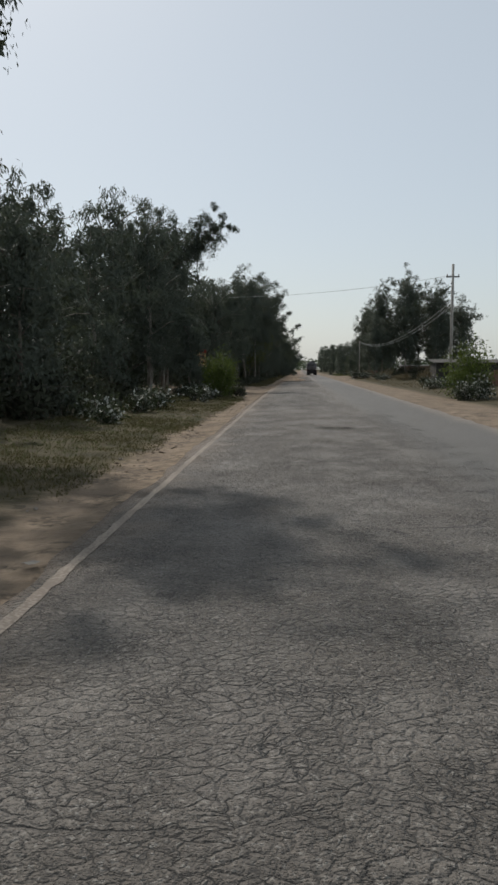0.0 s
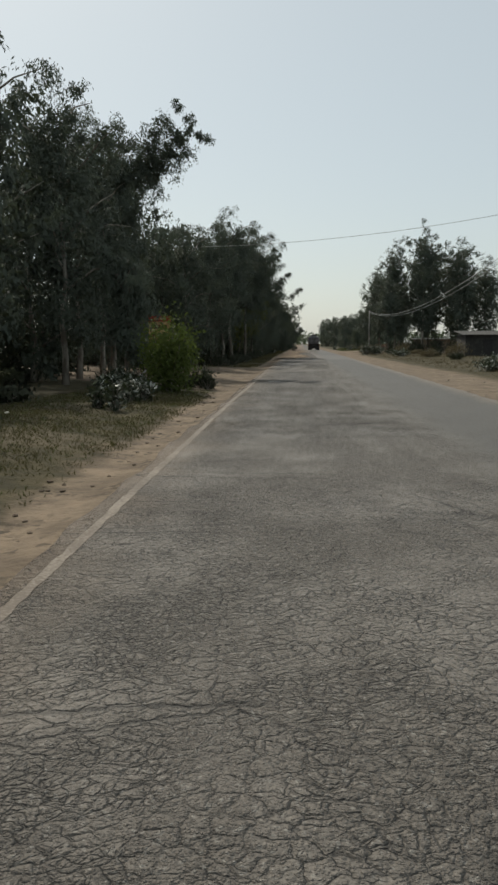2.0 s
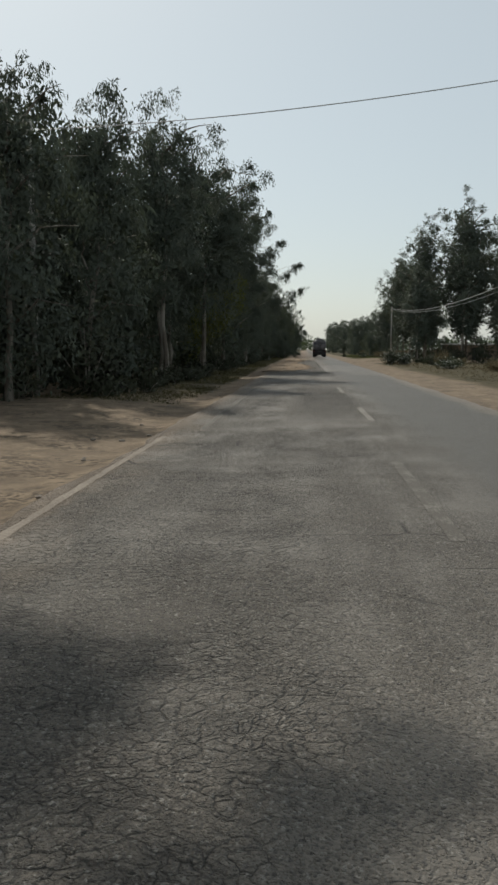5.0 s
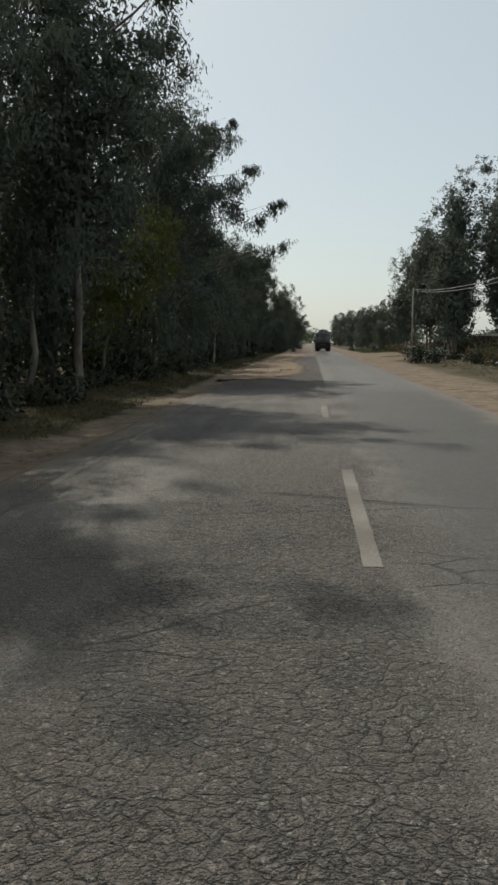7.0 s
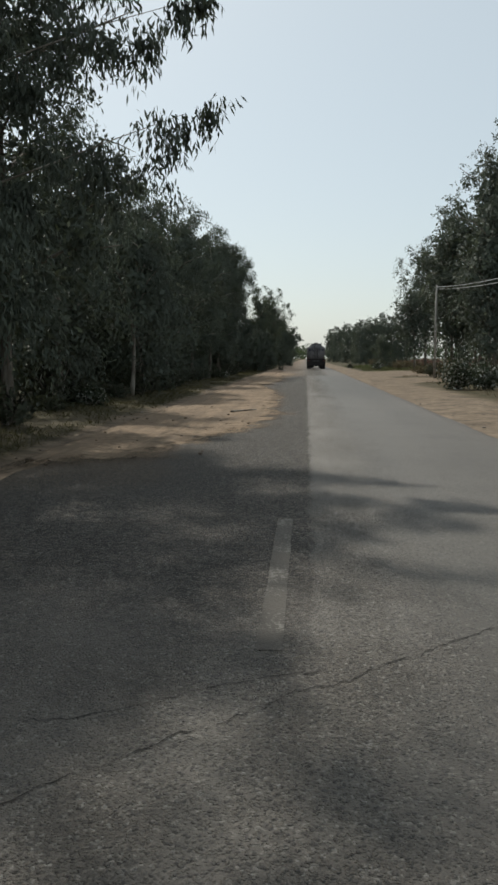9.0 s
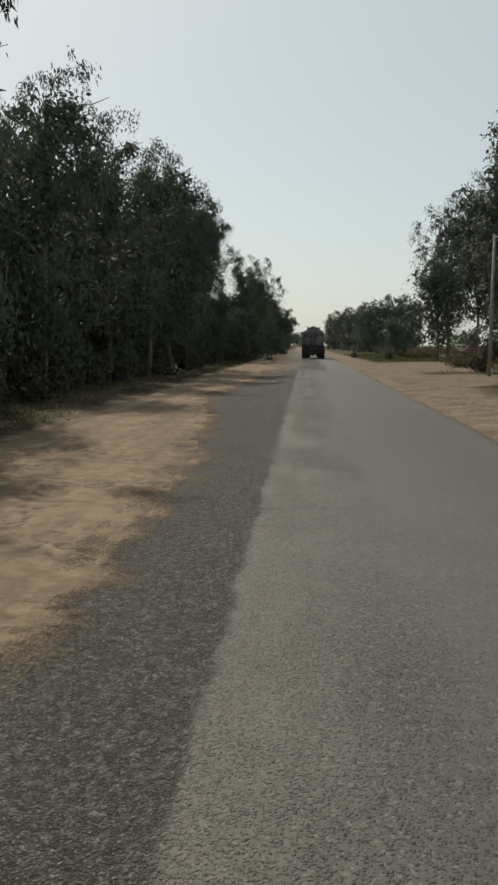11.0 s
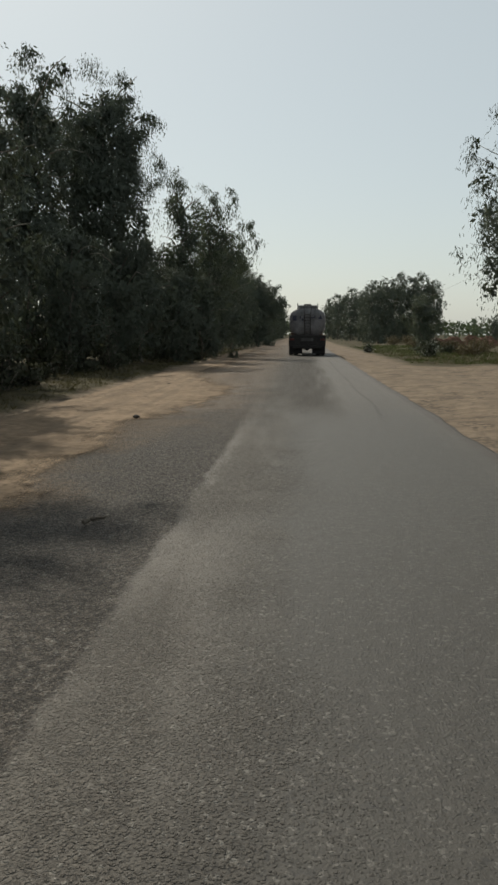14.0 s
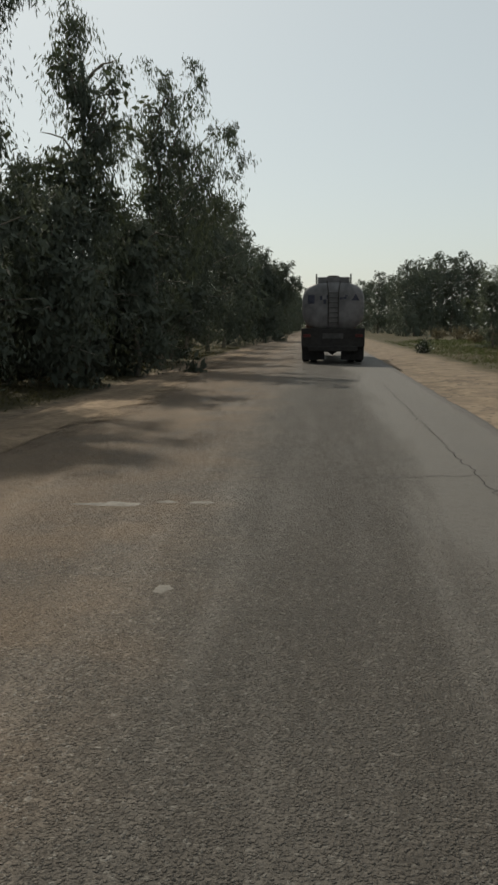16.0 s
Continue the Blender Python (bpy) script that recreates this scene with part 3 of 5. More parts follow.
def road_z(x, y):
    z = 0.012 * waves(x, y, 2.5, 11) + 0.03 * (1 - (x / 3.6) ** 2)
    z = z - 0.022 * (1 - soft(x, 0.04, 0.14)) * soft(y, 97.5, 98.5) * (1 - soft(y, 157, 162))
    hole = ((x + 0.67 + 0.04 * waves(x, y, 0.3, 21)) / 0.42) ** 2 + ((y - 22.68 + 0.05 * waves(x, y, 0.3, 22)) / 0.36) ** 2
    z = z - 0.075 * (1 - soft(hole, 0.75, 1.15))
    return z


rx = np.concatenate([[-3.66, -3.62, -3.56], np.arange(-3.5, -1.25, 0.1), np.arange(-1.25, -0.2, 0.035), np.arange(-0.2, 3.45, 0.1), [3.48, 3.53, 3.57]])
ry = np.concatenate([np.arange(-12, 21.8, 0.16), np.arange(21.8, 23.6, 0.035), np.arange(23.6, 210, 0.16)])
RX, RY = np.meshgrid(rx, ry)
RZ = road_z(RX, RY)
RZ[:, 0] = RZ[:, -1] = -0.12
shift_l = (edge_wobble(RY, 31) + np.interp(RY, [5, 20, 40, 62, 80], [0.08, 0.0, -0.14, -0.12, 0.0])) * soft(-RX, 2.9, 3.6)
shift_r = (edge_wobble(RY, 33) * np.interp(RY, [90, 110], [1.0, 0.45])) * soft(RX, 2.9, 3.5)
nx, ny = len(rx), len(ry)
ii = np.arange(nx * ny).reshape(ny, nx)
quads = np.stack([ii[:-1, :-1], ii[:-1, 1:], ii[1:, 1:], ii[1:, :-1]], axis=-1).reshape(-1, 4)
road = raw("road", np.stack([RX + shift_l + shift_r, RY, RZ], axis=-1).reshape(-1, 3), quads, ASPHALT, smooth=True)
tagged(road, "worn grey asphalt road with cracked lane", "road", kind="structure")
far_road = part("road", box(-3.6, 3.55, 210, 2500, -0.2, 0.02), ASPHALT)
tagged(far_road, "worn grey asphalt road in the distance", "road", kind="structure")


def line_x(y):
    return np.interp(y, [5, 20, 40, 62], [0.12, 0.02, -0.12, -0.12])


def strip(name, x0, x1, y0, y1, material, parent, n=None, lift=0.004, ragged=0.012, seed=0, follow=False):
    """A thin painted strip that follows the road surface."""
    n = n or max(4, int((y1 - y0) / 0.16))
    r = np.random.RandomState(seed)
    ys = np.linspace(y0, y1, n)
    a = x0 + r.normal(0, ragged, n)
    b = x1 + r.normal(0, ragged, n)
    if follow:
        a, b = a + line_x(ys), b + line_x(ys)
    v = np.concatenate([np.stack([c, ys, road_z(c, ys) + lift], axis=-1) for c in (a, b)])
    i = np.arange(n - 1)
    return raw(name, v, np.stack([i, i + n, i + n + 1, i + 1], axis=-1), material, parent)


strip("edge_line", -3.48, -3.39, -10, 62, PAINT_DUSTY, road, seed=1, follow=True, ragged=0.007)
strip("edge_line", -3.10, -3.01, 63, 93, PAINT_WORN, road, seed=3, ragged=0.012)
strip("edge_line", 3.32, 3.39, -10, 70, PAINT, road, seed=2)
for i in range(4, 10):
    c = float(np.interp(10 * i + 5, [45, 65, 75, 85, 95], [-0.2, 0.17, 0.07, -0.06, -0.12]))
    strip("dash_line", c - 0.065, c + 0.065, 10 * i + (3.4 if i == 9 else 5), 10 * i + {6: 8.6, 7: 8.85, 8: 8.1, 9: 6.5}.get(i, 9.1), PAINT if 5 < i < 9 else PAINT_WORN, road, seed=10 + i, ragged=0.002)


def crack(x0, x1, y, seed, wide=0.018, rise=0.0):
    r = np.random.RandomState(seed)
    n = int((x1 - x0) / 0.035) + 3
    xs = np.linspace(x0, x1, n)
    yc = y + rise * np.linspace(0, 1, n) + np.cumsum(r.normal(0, 0.014, n)) + 0.010 * r.normal(0, 1, n)
    w = 0.6 * wide * r.uniform(0.15, 1.0, n) * np.minimum(1, np.minimum(np.arange(n), np.arange(n)[::-1]) / 3 + 0.1)
    v = np.concatenate([np.stack([xs, yc + q * w, road_z(xs, yc) + 0.004], axis=-1) for q in (-1, 1)])
    i = np.arange(n - 1)
    return raw("crack", v, np.stack([i, i + 1, i + n + 1, i + n], axis=-1), CRACK, road)


CRACKS = [(-1.4, 2.6, 153.45, 0.012, 0.3), (-1.3, 0.6, 153.3, 0.010, 0.25), (-0.6, 1.6, 153.6, 0.008, 0.1), (0.2, 2.7, 168.0, 0.016, 0.3), (0.15, 0.9, 149.8, 0.010, 0), (0.6, 1.3, 149.7, 0.012, 0),
          (0.1, 0.75, 115.6, 0.012, 0), (0.1, 0.6, 114.9, 0.010, 0), (-1.0, 1.1, 92.0, 0.010, 1.7), (1.0, 2.6, 93.75, 0.008, 0.3), (-1.2, 0.2, 92.5, 0.008, 0.9),
          (-2.9, -0.7, 41.96, 0.012, 0.9), (-2.4, -0.8, 41.4, 0.012, 1.0), (-2.15, -0.9, 41.24, 0.012, 0.75), (-2.2, -1.55, 40.9, 0.010, 0.55), (-1.4, 0.0, 45.0, 0.010, 0.6), (-0.9, 0.3, 42.9, 0.009, 0.3),
          (-0.3, 3.3, 140.5, 0.011, 0.15), (2.0, 3.3, 140.3, 0.012, 0.1), (0.0, 2.3, 160.1, 0.014, 0.2), (0.5, 2.8, 160.35, 0.009, 0.1), (0.1, 0.8, 101.9, 0.008, 0.0), (0.2, 0.9, 104.6, 0.008, 0.15), (0.25, 0.8, 107.2, 0.009, 0.3), (-1.4, 0.3, 131.6, 0.009, 0.4)]
for i, (a, b, y, w, up) in enumerate(CRACKS):
    crack(a, b, y, 60 + i, w, up)
# the joint that runs along the right lane near the end
js = np.linspace(153, 182, 240)
jx = 2.52 + 0.10 * waves(js * 0, js, 3.0, 71) + 0.02 * np.random.RandomState(72).normal(size=240)
jw = 0.005 + 0.003 * waves(js * 0 + 1, js, 0.7, 73)
jv = np.concatenate([np.stack([jx + q * jw, js, road_z(jx, js) + 0.004], axis=-1) for q in (-1, 1)])
ji = np.arange(239)
raw("joint", jv, np.stack([ji, ji + 240, ji + 241, ji + 1], axis=-1), CRACK, road)


def blot(name, x, y, rx_, ry_, material, parent, seed, lift=0.006, rings=3, zf=road_z):
    """A thin irregular patch lying on the surface."""
    r = np.random.RandomState(seed)
    n = 22
    rad = 1 + 0.28 * np.interp(np.arange(n), np.arange(0, n + 1, 2), np.append(r.normal(size=n // 2), 0)) + 0.08 * r.normal(size=n)
    ang = np.arange(n) * 2 * math.pi / n
    vs = [(x, y)]
    for q in (0.5, 1.0):
        vs += [(x + rx_ * q * rad[j] * math.cos(ang[j]), y + ry_ * q * rad[j] * math.sin(ang[j])) for j in range(n)]
    a = np.array(vs)
    z = zf(a[:, 0], a[:, 1]) + lift
    z[1 + n:] -= lift - 0.001
    tri = [(0, 1 + j, 1 + (j + 1) % n) for j in range(n)]
    tri += [(1 + j, 1 + n + j, 1 + n + (j + 1) % n) for j in range(n)] + [(1 + j, 1 + n + (j + 1) % n, 1 + (j + 1) % n) for j in range(n)]
    return raw(name, np.column_stack([a, z]), np.array(tri), material, parent, smooth=True)



# pale grit spilled on the road near the end, sand drifted over the open lane
for i, (px_, py_, a, b) in enumerate([(-0.75, 166.8, 0.24, 0.07), (-0.03, 166.9, 0.12, 0.05), (-0.32, 166.9, 0.08, 0.04), (0.08, 164.8, 0.05, 0.06), (-2.25, 42.85, 0.06, 0.045), (-3.7, 9.0, 0.07, 0.06)]):
    blot("grit_patch", px_, py_, a, b, PALE_GRIT, road, 40 + i)


def drift_x(y):
    """How far the sand reaches over the left lane."""
    return np.interp(y, [98.5, 100, 103, 105, 106.5, 108, 113, 122, 128, 132, 136, 140, 144, 151, 155, 160, 163, 166, 170, 174, 178, 185, 195, 210], [-3.4, -2.4, -1.6, -1.1, -0.8, -0.5, -0.6, -0.9, -1.7, -2.3, -1.6, -1.3, -1.4, -1.5, -0.9, -0.6, -1.6, -2.6, -2.6, -2.2, -2.3, -2.6, -2.8, -3.0])


dy = np.arange(98.6, 210, 0.12)
u = np.linspace(0, 1, 36)
DU, DY = np.meshgrid(u, dy)
inner = drift_x(DY) + 0.45 + 0.25 * waves(DY * 0, DY, 0.6, 51) + 0.22 * waves(DY * 0, DY, 0.22, 57) + 0.3 * waves(DY * 0 + 2, DY, 2.0, 52)
DX = -4.1 + (inner + 4.1) * DU
DZ = np.maximum(road_z(DX, DY), -0.02) + 0.03 - 0.024 * soft(DU, 0.35, 1.0) + 0.016 * waves(DX, DY, 0.5, 53) * (1 - 0.5 * DU) \
    + 0.012 * np.sin(DX * 7 + 0.6 * waves(DX * 0, DY, 6, 54)) * (1 - soft(DU, 0.6, 0.95))
DZ[:, 0] = -0.1
DZ[:8] -= np.linspace(0.03, 0.0, 8)[:, None]
nx, ny = len(u), len(dy)
ii = np.arange(nx * ny).reshape(ny, nx)
drift = raw("sand_drift", np.stack([DX, DY, DZ], axis=-1).reshape(-1, 3), np.stack([ii[:-1, :-1], ii[:-1, 1:], ii[1:, 1:], ii[1:, :-1]], axis=-1).reshape(-1, 4), SAND, smooth=True)
cover = np.clip((inner - DX) / 1.3, 0, 1) * soft(DY, 98.6, 102.0)
drift.data.attributes.new("cover", 'FLOAT', 'POINT').data.foreach_set("value", cover.astype(np.float32).ravel())
tagged(drift, "wheel-marked sand drifted over the asphalt edge", "sand", kind="structure")


# ---------------- trees ----------------
def tree(x, y, h, r, seed, label, group, base=0.22, lean=(0.0, 0.0), arms=(), weep=0.55, size=0.165, fill=1.0, leaf=None, limbs=9, puff=1.0, thin=0.7, core_fill=1.0, body=1.0, bough=0.17, per=14, heart=1.0, fine=1.0):
    """A roadside tree: tapered trunk with limbs, crown of leaf clumps at the limbs' ends."""
    rng = np.random.RandomState(seed)
    ob = thing("tree", x, y, float(ground_z(np.array(x), np.array(y))) - 0.05, label, "tree", group)
    top = np.array([lean[0], lean[1], h * 0.86])
    n = 8
    trunk = [np.array([top[0] * (i / n) ** 1.5, top[1] * (i / n) ** 1.5, top[2] * i / n]) + (rng.normal(0, 0.09, 3) * (1, 1, 0) if 0 < i else 0) for i in range(n + 1)]
    r0 = 0.0075 * h + 0.04
    bm = tube(trunk, [r0 * (1.25 if i == 0 else 1 - 0.85 * i / n) for i in range(n + 1)])
    centres, sizes, core = [], [], []

    def along(f):
        q = f * n
        i = min(int(q), n - 1)
        return trunk[i] + (trunk[i + 1] - trunk[i]) * (q - i)

    ends = []
    for i in range(limbs):
        f = base + (0.94 - base) * (i + rng.uniform(0.1, 0.9)) / limbs
        az = i * 2.4 + rng.uniform(-0.5, 0.5)
        bulge = math.sin(math.pi * min(1, 0.18 + 0.72 * (f - base) / (1 - base))) ** 0.7
        reach = r * bulge * rng.uniform(0.7, 1.15)
        p = along(f)
        ends.append((p, p + np.array([math.cos(az) * reach, math.sin(az) * reach, h * rng.uniform(0.05, 0.17)])))
    for a in arms:
        e = np.array([a[0] - x, a[1] - y, a[2]])
        ends.append((along(min(0.8, max(base, (a[2] - 2.2) / (h * 0.86)))), e))
    for j, (p, e) in enumerate(ends):
        bend = (p + e) / 2 + rng.normal(0, 0.15, 3) + (0, 0, 0.25)
        pts = [p, (p + bend) / 2 + rng.normal(0, 0.04, 3), bend, (bend + e) / 2 + rng.normal(0, 0.06, 3), e]
        thick = 0.42 if j < limbs else bough
        tube(pts, [r0 * thick * q for q in (1, 0.8, 0.6, 0.38, 0.16)], 5, bm)
        span = np.linalg.norm(e - p)
        for q in np.arange(0.4, 1.05, max(0.07, (0.75 if j < limbs else 0.36) / max(span, 0.6))):
            c = p + (e - p) * q + rng.normal(0, 0.32 * puff if j < limbs else 0.2, 3) - (0, 0, 0 if j < limbs else 0.15)
            centres.append(c)
            sizes.append(rng.uniform(0.42, 0.8) * (1 - 0.25 * (q > 0.9)) * puff * (thin * (1.3 - 0.5 * q) if j >= limbs else 1))
            core.append(j < limbs and q < 0.9)
    for q in np.linspace(0.6, 1.0, 7):
        centres.append(along(q) + rng.normal(0, 0.3, 3))
        sizes.append(rng.uniform(0.5, 0.85) * puff)
        core.append(True)
    # clumps all through the crown's body
    for i in range(int(body * r * h)):
        f = (i + rng.uniform(0, 1)) / max(1, int(body * r * h))
        wide = r * min(1.0, 0.5 + 1.5 * f) * math.sqrt(1 - 0.93 * f ** 3) * (0.85 + 0.25 * math.sin(7 * f + seed))
        az, q = rng.uniform(0, 6.283), math.sqrt(rng.uniform(0.05, 1)) * 0.9
        c = along(min(0.98, base * 0.6 + (1.0 - base * 0.6) * f)) + (math.cos(az) * wide * q, math.sin(az) * wide * q, rng.normal(0, 0.2))
        centres.append(c)
        sizes.append(rng.uniform(0.5, 0.9) * puff)
        core.append(q < 0.82)
    for _ in range(4):
        centres.append(top + (rng.normal(0, 0.35), rng.normal(0, 0.35), h * rng.uniform(0.04, 0.14)))
        sizes.append(rng.uniform(0.35, 0.6) * puff)
        core.append(False)
    part("trunk", bm, BARK, ob, smooth=True)
    centres, sizes = np.array(centres), np.array(sizes)
    # drooping twigs that start all through each clump, leaves set along them
    kt = max(5, int(11 * fill))
    c = np.repeat(centres, kt, axis=0)
    s = np.repeat(sizes, kt)[:, None]
    out = rng.normal(size=c.shape)
    out /= np.linalg.norm(out, axis=1, keepdims=True)
    start = c + out * s * rng.uniform(0, 1, (len(c), 1)) ** 0.5 * (0.85, 0.85, 0.7)
    run = out * (0.75 - 0.35 * weep) + rng.normal(size=c.shape) * 0.35 + (0, 0, -0.15 - 0.75 * weep)
    run *= s * rng.uniform(0.35, 0.95, (len(c), 1)) * (0.75 + 0.55 * weep)
    q = rng.uniform(0, 1, (len(c), per, 1))
    p = (start[:, None] + run[:, None] * q + np.array((0, 0, -0.45)) * q * q * s[:, None] * (0.25 + weep) + rng.normal(size=(len(c), per, 3)) * (0.05 + 0.10 * s[:, None]) * (1, 1, 0.8)).reshape(-1, 3)
    d = rng.normal(size=p.shape) * (0.8 - 0.3 * weep) + np.repeat(run, per, axis=0) * 0.6 + (0, 0, -0.55 - weep)
    v1, f1 = leaves(rng, p, d, size * rng.uniform(0.7, 1.35, len(p)), size * (0.36 - 0.16 * weep) * rng.uniform(0.7, 1.3, len(p)))
    m = int(44 * fill * core_fill / fine ** 1.5)
    core = np.array(core)
    c = np.repeat(centres[core], m, axis=0)
    s = np.repeat(sizes[core], m)[:, None]
    out = rng.normal(size=c.shape)
    out /= np.linalg.norm(out, axis=1, keepdims=True)
    p = c + out * s * rng.uniform(0, 0.72, (len(c), 1)) + (0, 0, -0.12)
    v2, f2 = leaves(rng, p, rng.normal(size=c.shape) + (0, 0, -0.6), 0.28 * puff * fine * rng.uniform(0.7, 1.3, len(p)), 0.13 * puff * fine * rng.uniform(0.7, 1.3, len(p)))
    # dense inner foliage round the trunk
    low = base * 0.8 if heart else 0.5
    n3 = int(heart * 14.0 / fine ** 2 * r * r * h * (1 - low))
    f = low + (0.92 - low) * (np.arange(n3) + rng.uniform(0, 1, n3)) / max(n3, 1)
    axis = np.array(trunk)
    at = np.stack([np.interp(f, np.arange(n + 1) / n, axis[:, j]) for j in range(3)], axis=-1)
    g = np.clip((f - base * 0.6) / (1 - base * 0.6), 0, 1)
    wide = r * np.minimum(1.0, 0.5 + 1.5 * g) * np.sqrt(1 - 0.93 * g ** 3) * 0.58
    az, q = rng.uniform(0, 6.283, n3), np.sqrt(rng.uniform(0, 1, n3))
    p = at + np.stack([np.cos(az) * wide * q, np.sin(az) * wide * q, rng.normal(0, 0.2, n3)], axis=-1)
    v3, f3 = leaves(rng, p, rng.normal(size=p.shape) + (0, 0, -0.4), rng.uniform(0.22, 0.42, n3) * puff * fine, rng.uniform(0.10, 0.18, n3) * puff * fine)
    raw("crown", np.concatenate([v1, v2, v3]), np.concatenate([f1, f2 + len(v1), f3 + len(v1) + len(v2)]), leaf or LEAF, ob)
    return ob


def shrub(x, y, rx_, ry_, h, seed, label, group, material, size=0.12, count=1500, name="shrub", stems=9):
    """A many-stemmed bush with leaves out to an uneven dome."""
    rng = np.random.RandomState(seed)
    ob = thing(name, x, y, float(ground_z(np.array(x), np.array(y))) - 0.03, label, "shrub", group)
    bm = bmesh.new()
    tips = []
    for i in range(stems):
        a, q = i * 2.4 + rng.uniform(-0.4, 0.4), math.sqrt((i + 0.6) / stems)
        e = np.array([math.cos(a) * rx_ * q * 0.8, math.sin(a) * ry_ * q * 0.8, h * (0.92 - 0.5 * q * q) * rng.uniform(0.8, 1.08)])
        tube([(e[0] * 0.12, e[1] * 0.12, 0), tuple(e * (0.5, 0.5, 0.55)), tuple(e)], [0.03, 0.02, 0.008], 4, bm)
        tips.append(e)
    part("stem", bm, BARK, ob)
    tips = np.array(tips)
    k_ = rng.randint(0, stems, count)
    q = rng.uniform(0.25, 1.05, count)[:, None]
    p = tips[k_] * q + np.clip(rng.normal(size=(count, 3)), -1.7, 1.7) * (0.26 * rx_, 0.26 * ry_, 0.13 * h)
    p[:, 2] = np.abs(p[:, 2]) + 0.03
    d = rng.normal(size=(count, 3)) + (0, 0, 0.35)
    v, f = leaves(rng, p, d, size * rng.uniform(0.6, 1.4, count), size * 0.5 * rng.uniform(0.7, 1.3, count))
    raw("foliage", v, f, material, ob)
    return ob


DARK_TREE = "tall dark green eucalyptus tree beside the road"
LEFT = "trees in the dense row"
# behind the grass verge, before the side track
for i, (x, y, h, r) in enumerate([(-10.2, 26.5, 6.6, 2.2), (-12.2, 24, 8.2, 2.6), (-12, 29.5, 8.8, 2.6), (-12.6, 35, 9.2, 2.8), (-11.8, 40.5, 9.6, 2.6), (-12.2, 46, 11.8, 2.8), (-12.8, 52, 12.2, 2.8), (-14, 57, 11.5, 2.8),
                                  (-15.5, 27, 9.5, 3), (-16, 33, 10, 3), (-16.5, 43, 11, 3), (-17, 51, 11.5, 3), (-11.8, 55.3, 12.8, 2.7), (-10.8, 50, 12.0, 2.8), (-11.4, 58, 12.6, 2.4), (-12, 62.5, 12.5, 3.2)]):
    far = x < -11.9
    tree(x, y, h, r, 100 + i, DARK_TREE, LEFT, base=0.1 if y < 44 or x < -12.3 else 0.32, size=0.22 if far else 0.17, fill=0.55 if far else 0.9, core_fill=1.6 if far else 1.0, fine=1.0 if far else 0.65)
tree(-10.6, 20.6, 17.0, 2.4, 130, "tall eucalyptus tree with drooping branches over the verge", LEFT, base=0.9, lean=(1.5, 0.4), arms=((-6.35, 15.4, 8.0), (-6.55, 15.6, 8.9), (-6.6, 14.9, 7.2)), weep=0.7, thin=0.65, size=0.15, body=1.5, limbs=5, heart=0.0)
tree(-11.9, 62.2, 13.2, 2.5, 131, "leaning eucalyptus tree with a long side branch", LEFT, lean=(0.9, -0.6), arms=((-7.0, 61.2, 12.2), (-7.4, 61.0, 12.9), (-8.0, 61.4, 12.4), (-8.4, 61, 13.5), (-9.2, 61, 12.8), (-8.8, 61.2, 11.4), (-11.4, 60.6, 12.6)), base=0.2, thin=0.75, weep=0.35, per=20)
# the dense row beyond the side track
ROW = [(-9, 69, 9.0, 2.5), (-8.3, 74, 9.8, 2.5), (-7.2, 82.3, 12.0, 2.4), (-6.7, 90.7, 12.6, 3.6), (-9.2, 93.6, 11.0, 2.4), (-10.6, 99.0, 10.5, 2.0), (-6.6, 106.5, 13.2, 3.4), (-7.6, 113, 9.6, 2.7),
       (-7.0, 121.8, 8.9, 3.0), (-8, 126, 9.6, 2.6), (-7.8, 133, 10.3, 2.9), (-7.3, 139.5, 10.4, 2.9), (-7.0, 145.5, 11.2, 2.9), (-7.7, 157, 10.4, 2.2), (-8.6, 162, 9.0, 2.2),
       (-8.2, 169.5, 5.7, 2.1), (-7.4, 173.5, 5.6, 2.1), (-6.8, 177, 5.4, 2.1), (-7.4, 182, 6.0, 2.3), (-6.4, 186, 5.8, 2.3), (-5.6, 191.5, 6.2, 2.2), (-5.8, 195, 9.0, 2.5), (-6.0, 200, 9.0, 2.5), (-5.9, 207, 9.0, 2.5), (-5.8, 214, 9.2, 2.6)]
for i, (x, y, h, r) in enumerate(ROW):
    tree(x, y, h, r, 150 + i, DARK_TREE, LEFT, base=0.58 if 80 < y < 95 else 0.23, lean=(0.5 * math.sin(i * 2.1) + 0.3, 0), limbs=9, body=1.7 if 80 < y < 92 else 1.25 if 70 < y < 165 else 0.9, heart=1.5 if 80 < y < 92 else 1.0, fine=0.6 if y < 130 else 0.8)
tree(-6.8, 101.3, 13.4, 3.3, 190, "eucalyptus tree with branches hanging over the road", LEFT, arms=((-1.9, 102.8, 7.2), (-2.0, 103, 5.5), (-3.9, 102.5, 9.8), (-2.9, 104, 8.7), (-4.2, 105, 11.2), (-4.4, 100, 9.4), (-4.0, 101, 7.6)), weep=0.8, base=0.15, body=1.8, per=20, fine=0.6)
tree(-6.8, 151, 11.8, 2.7, 191, "eucalyptus tree with branches hanging over the sand", LEFT, arms=((-4.5, 148.8, 8.2), (-5.0, 152, 9.6), (-4.1, 151, 8.4), (-4.5, 152.5, 9.2), (-4.9, 150, 7.2)), weep=0.6, body=1.8, thin=0.9)
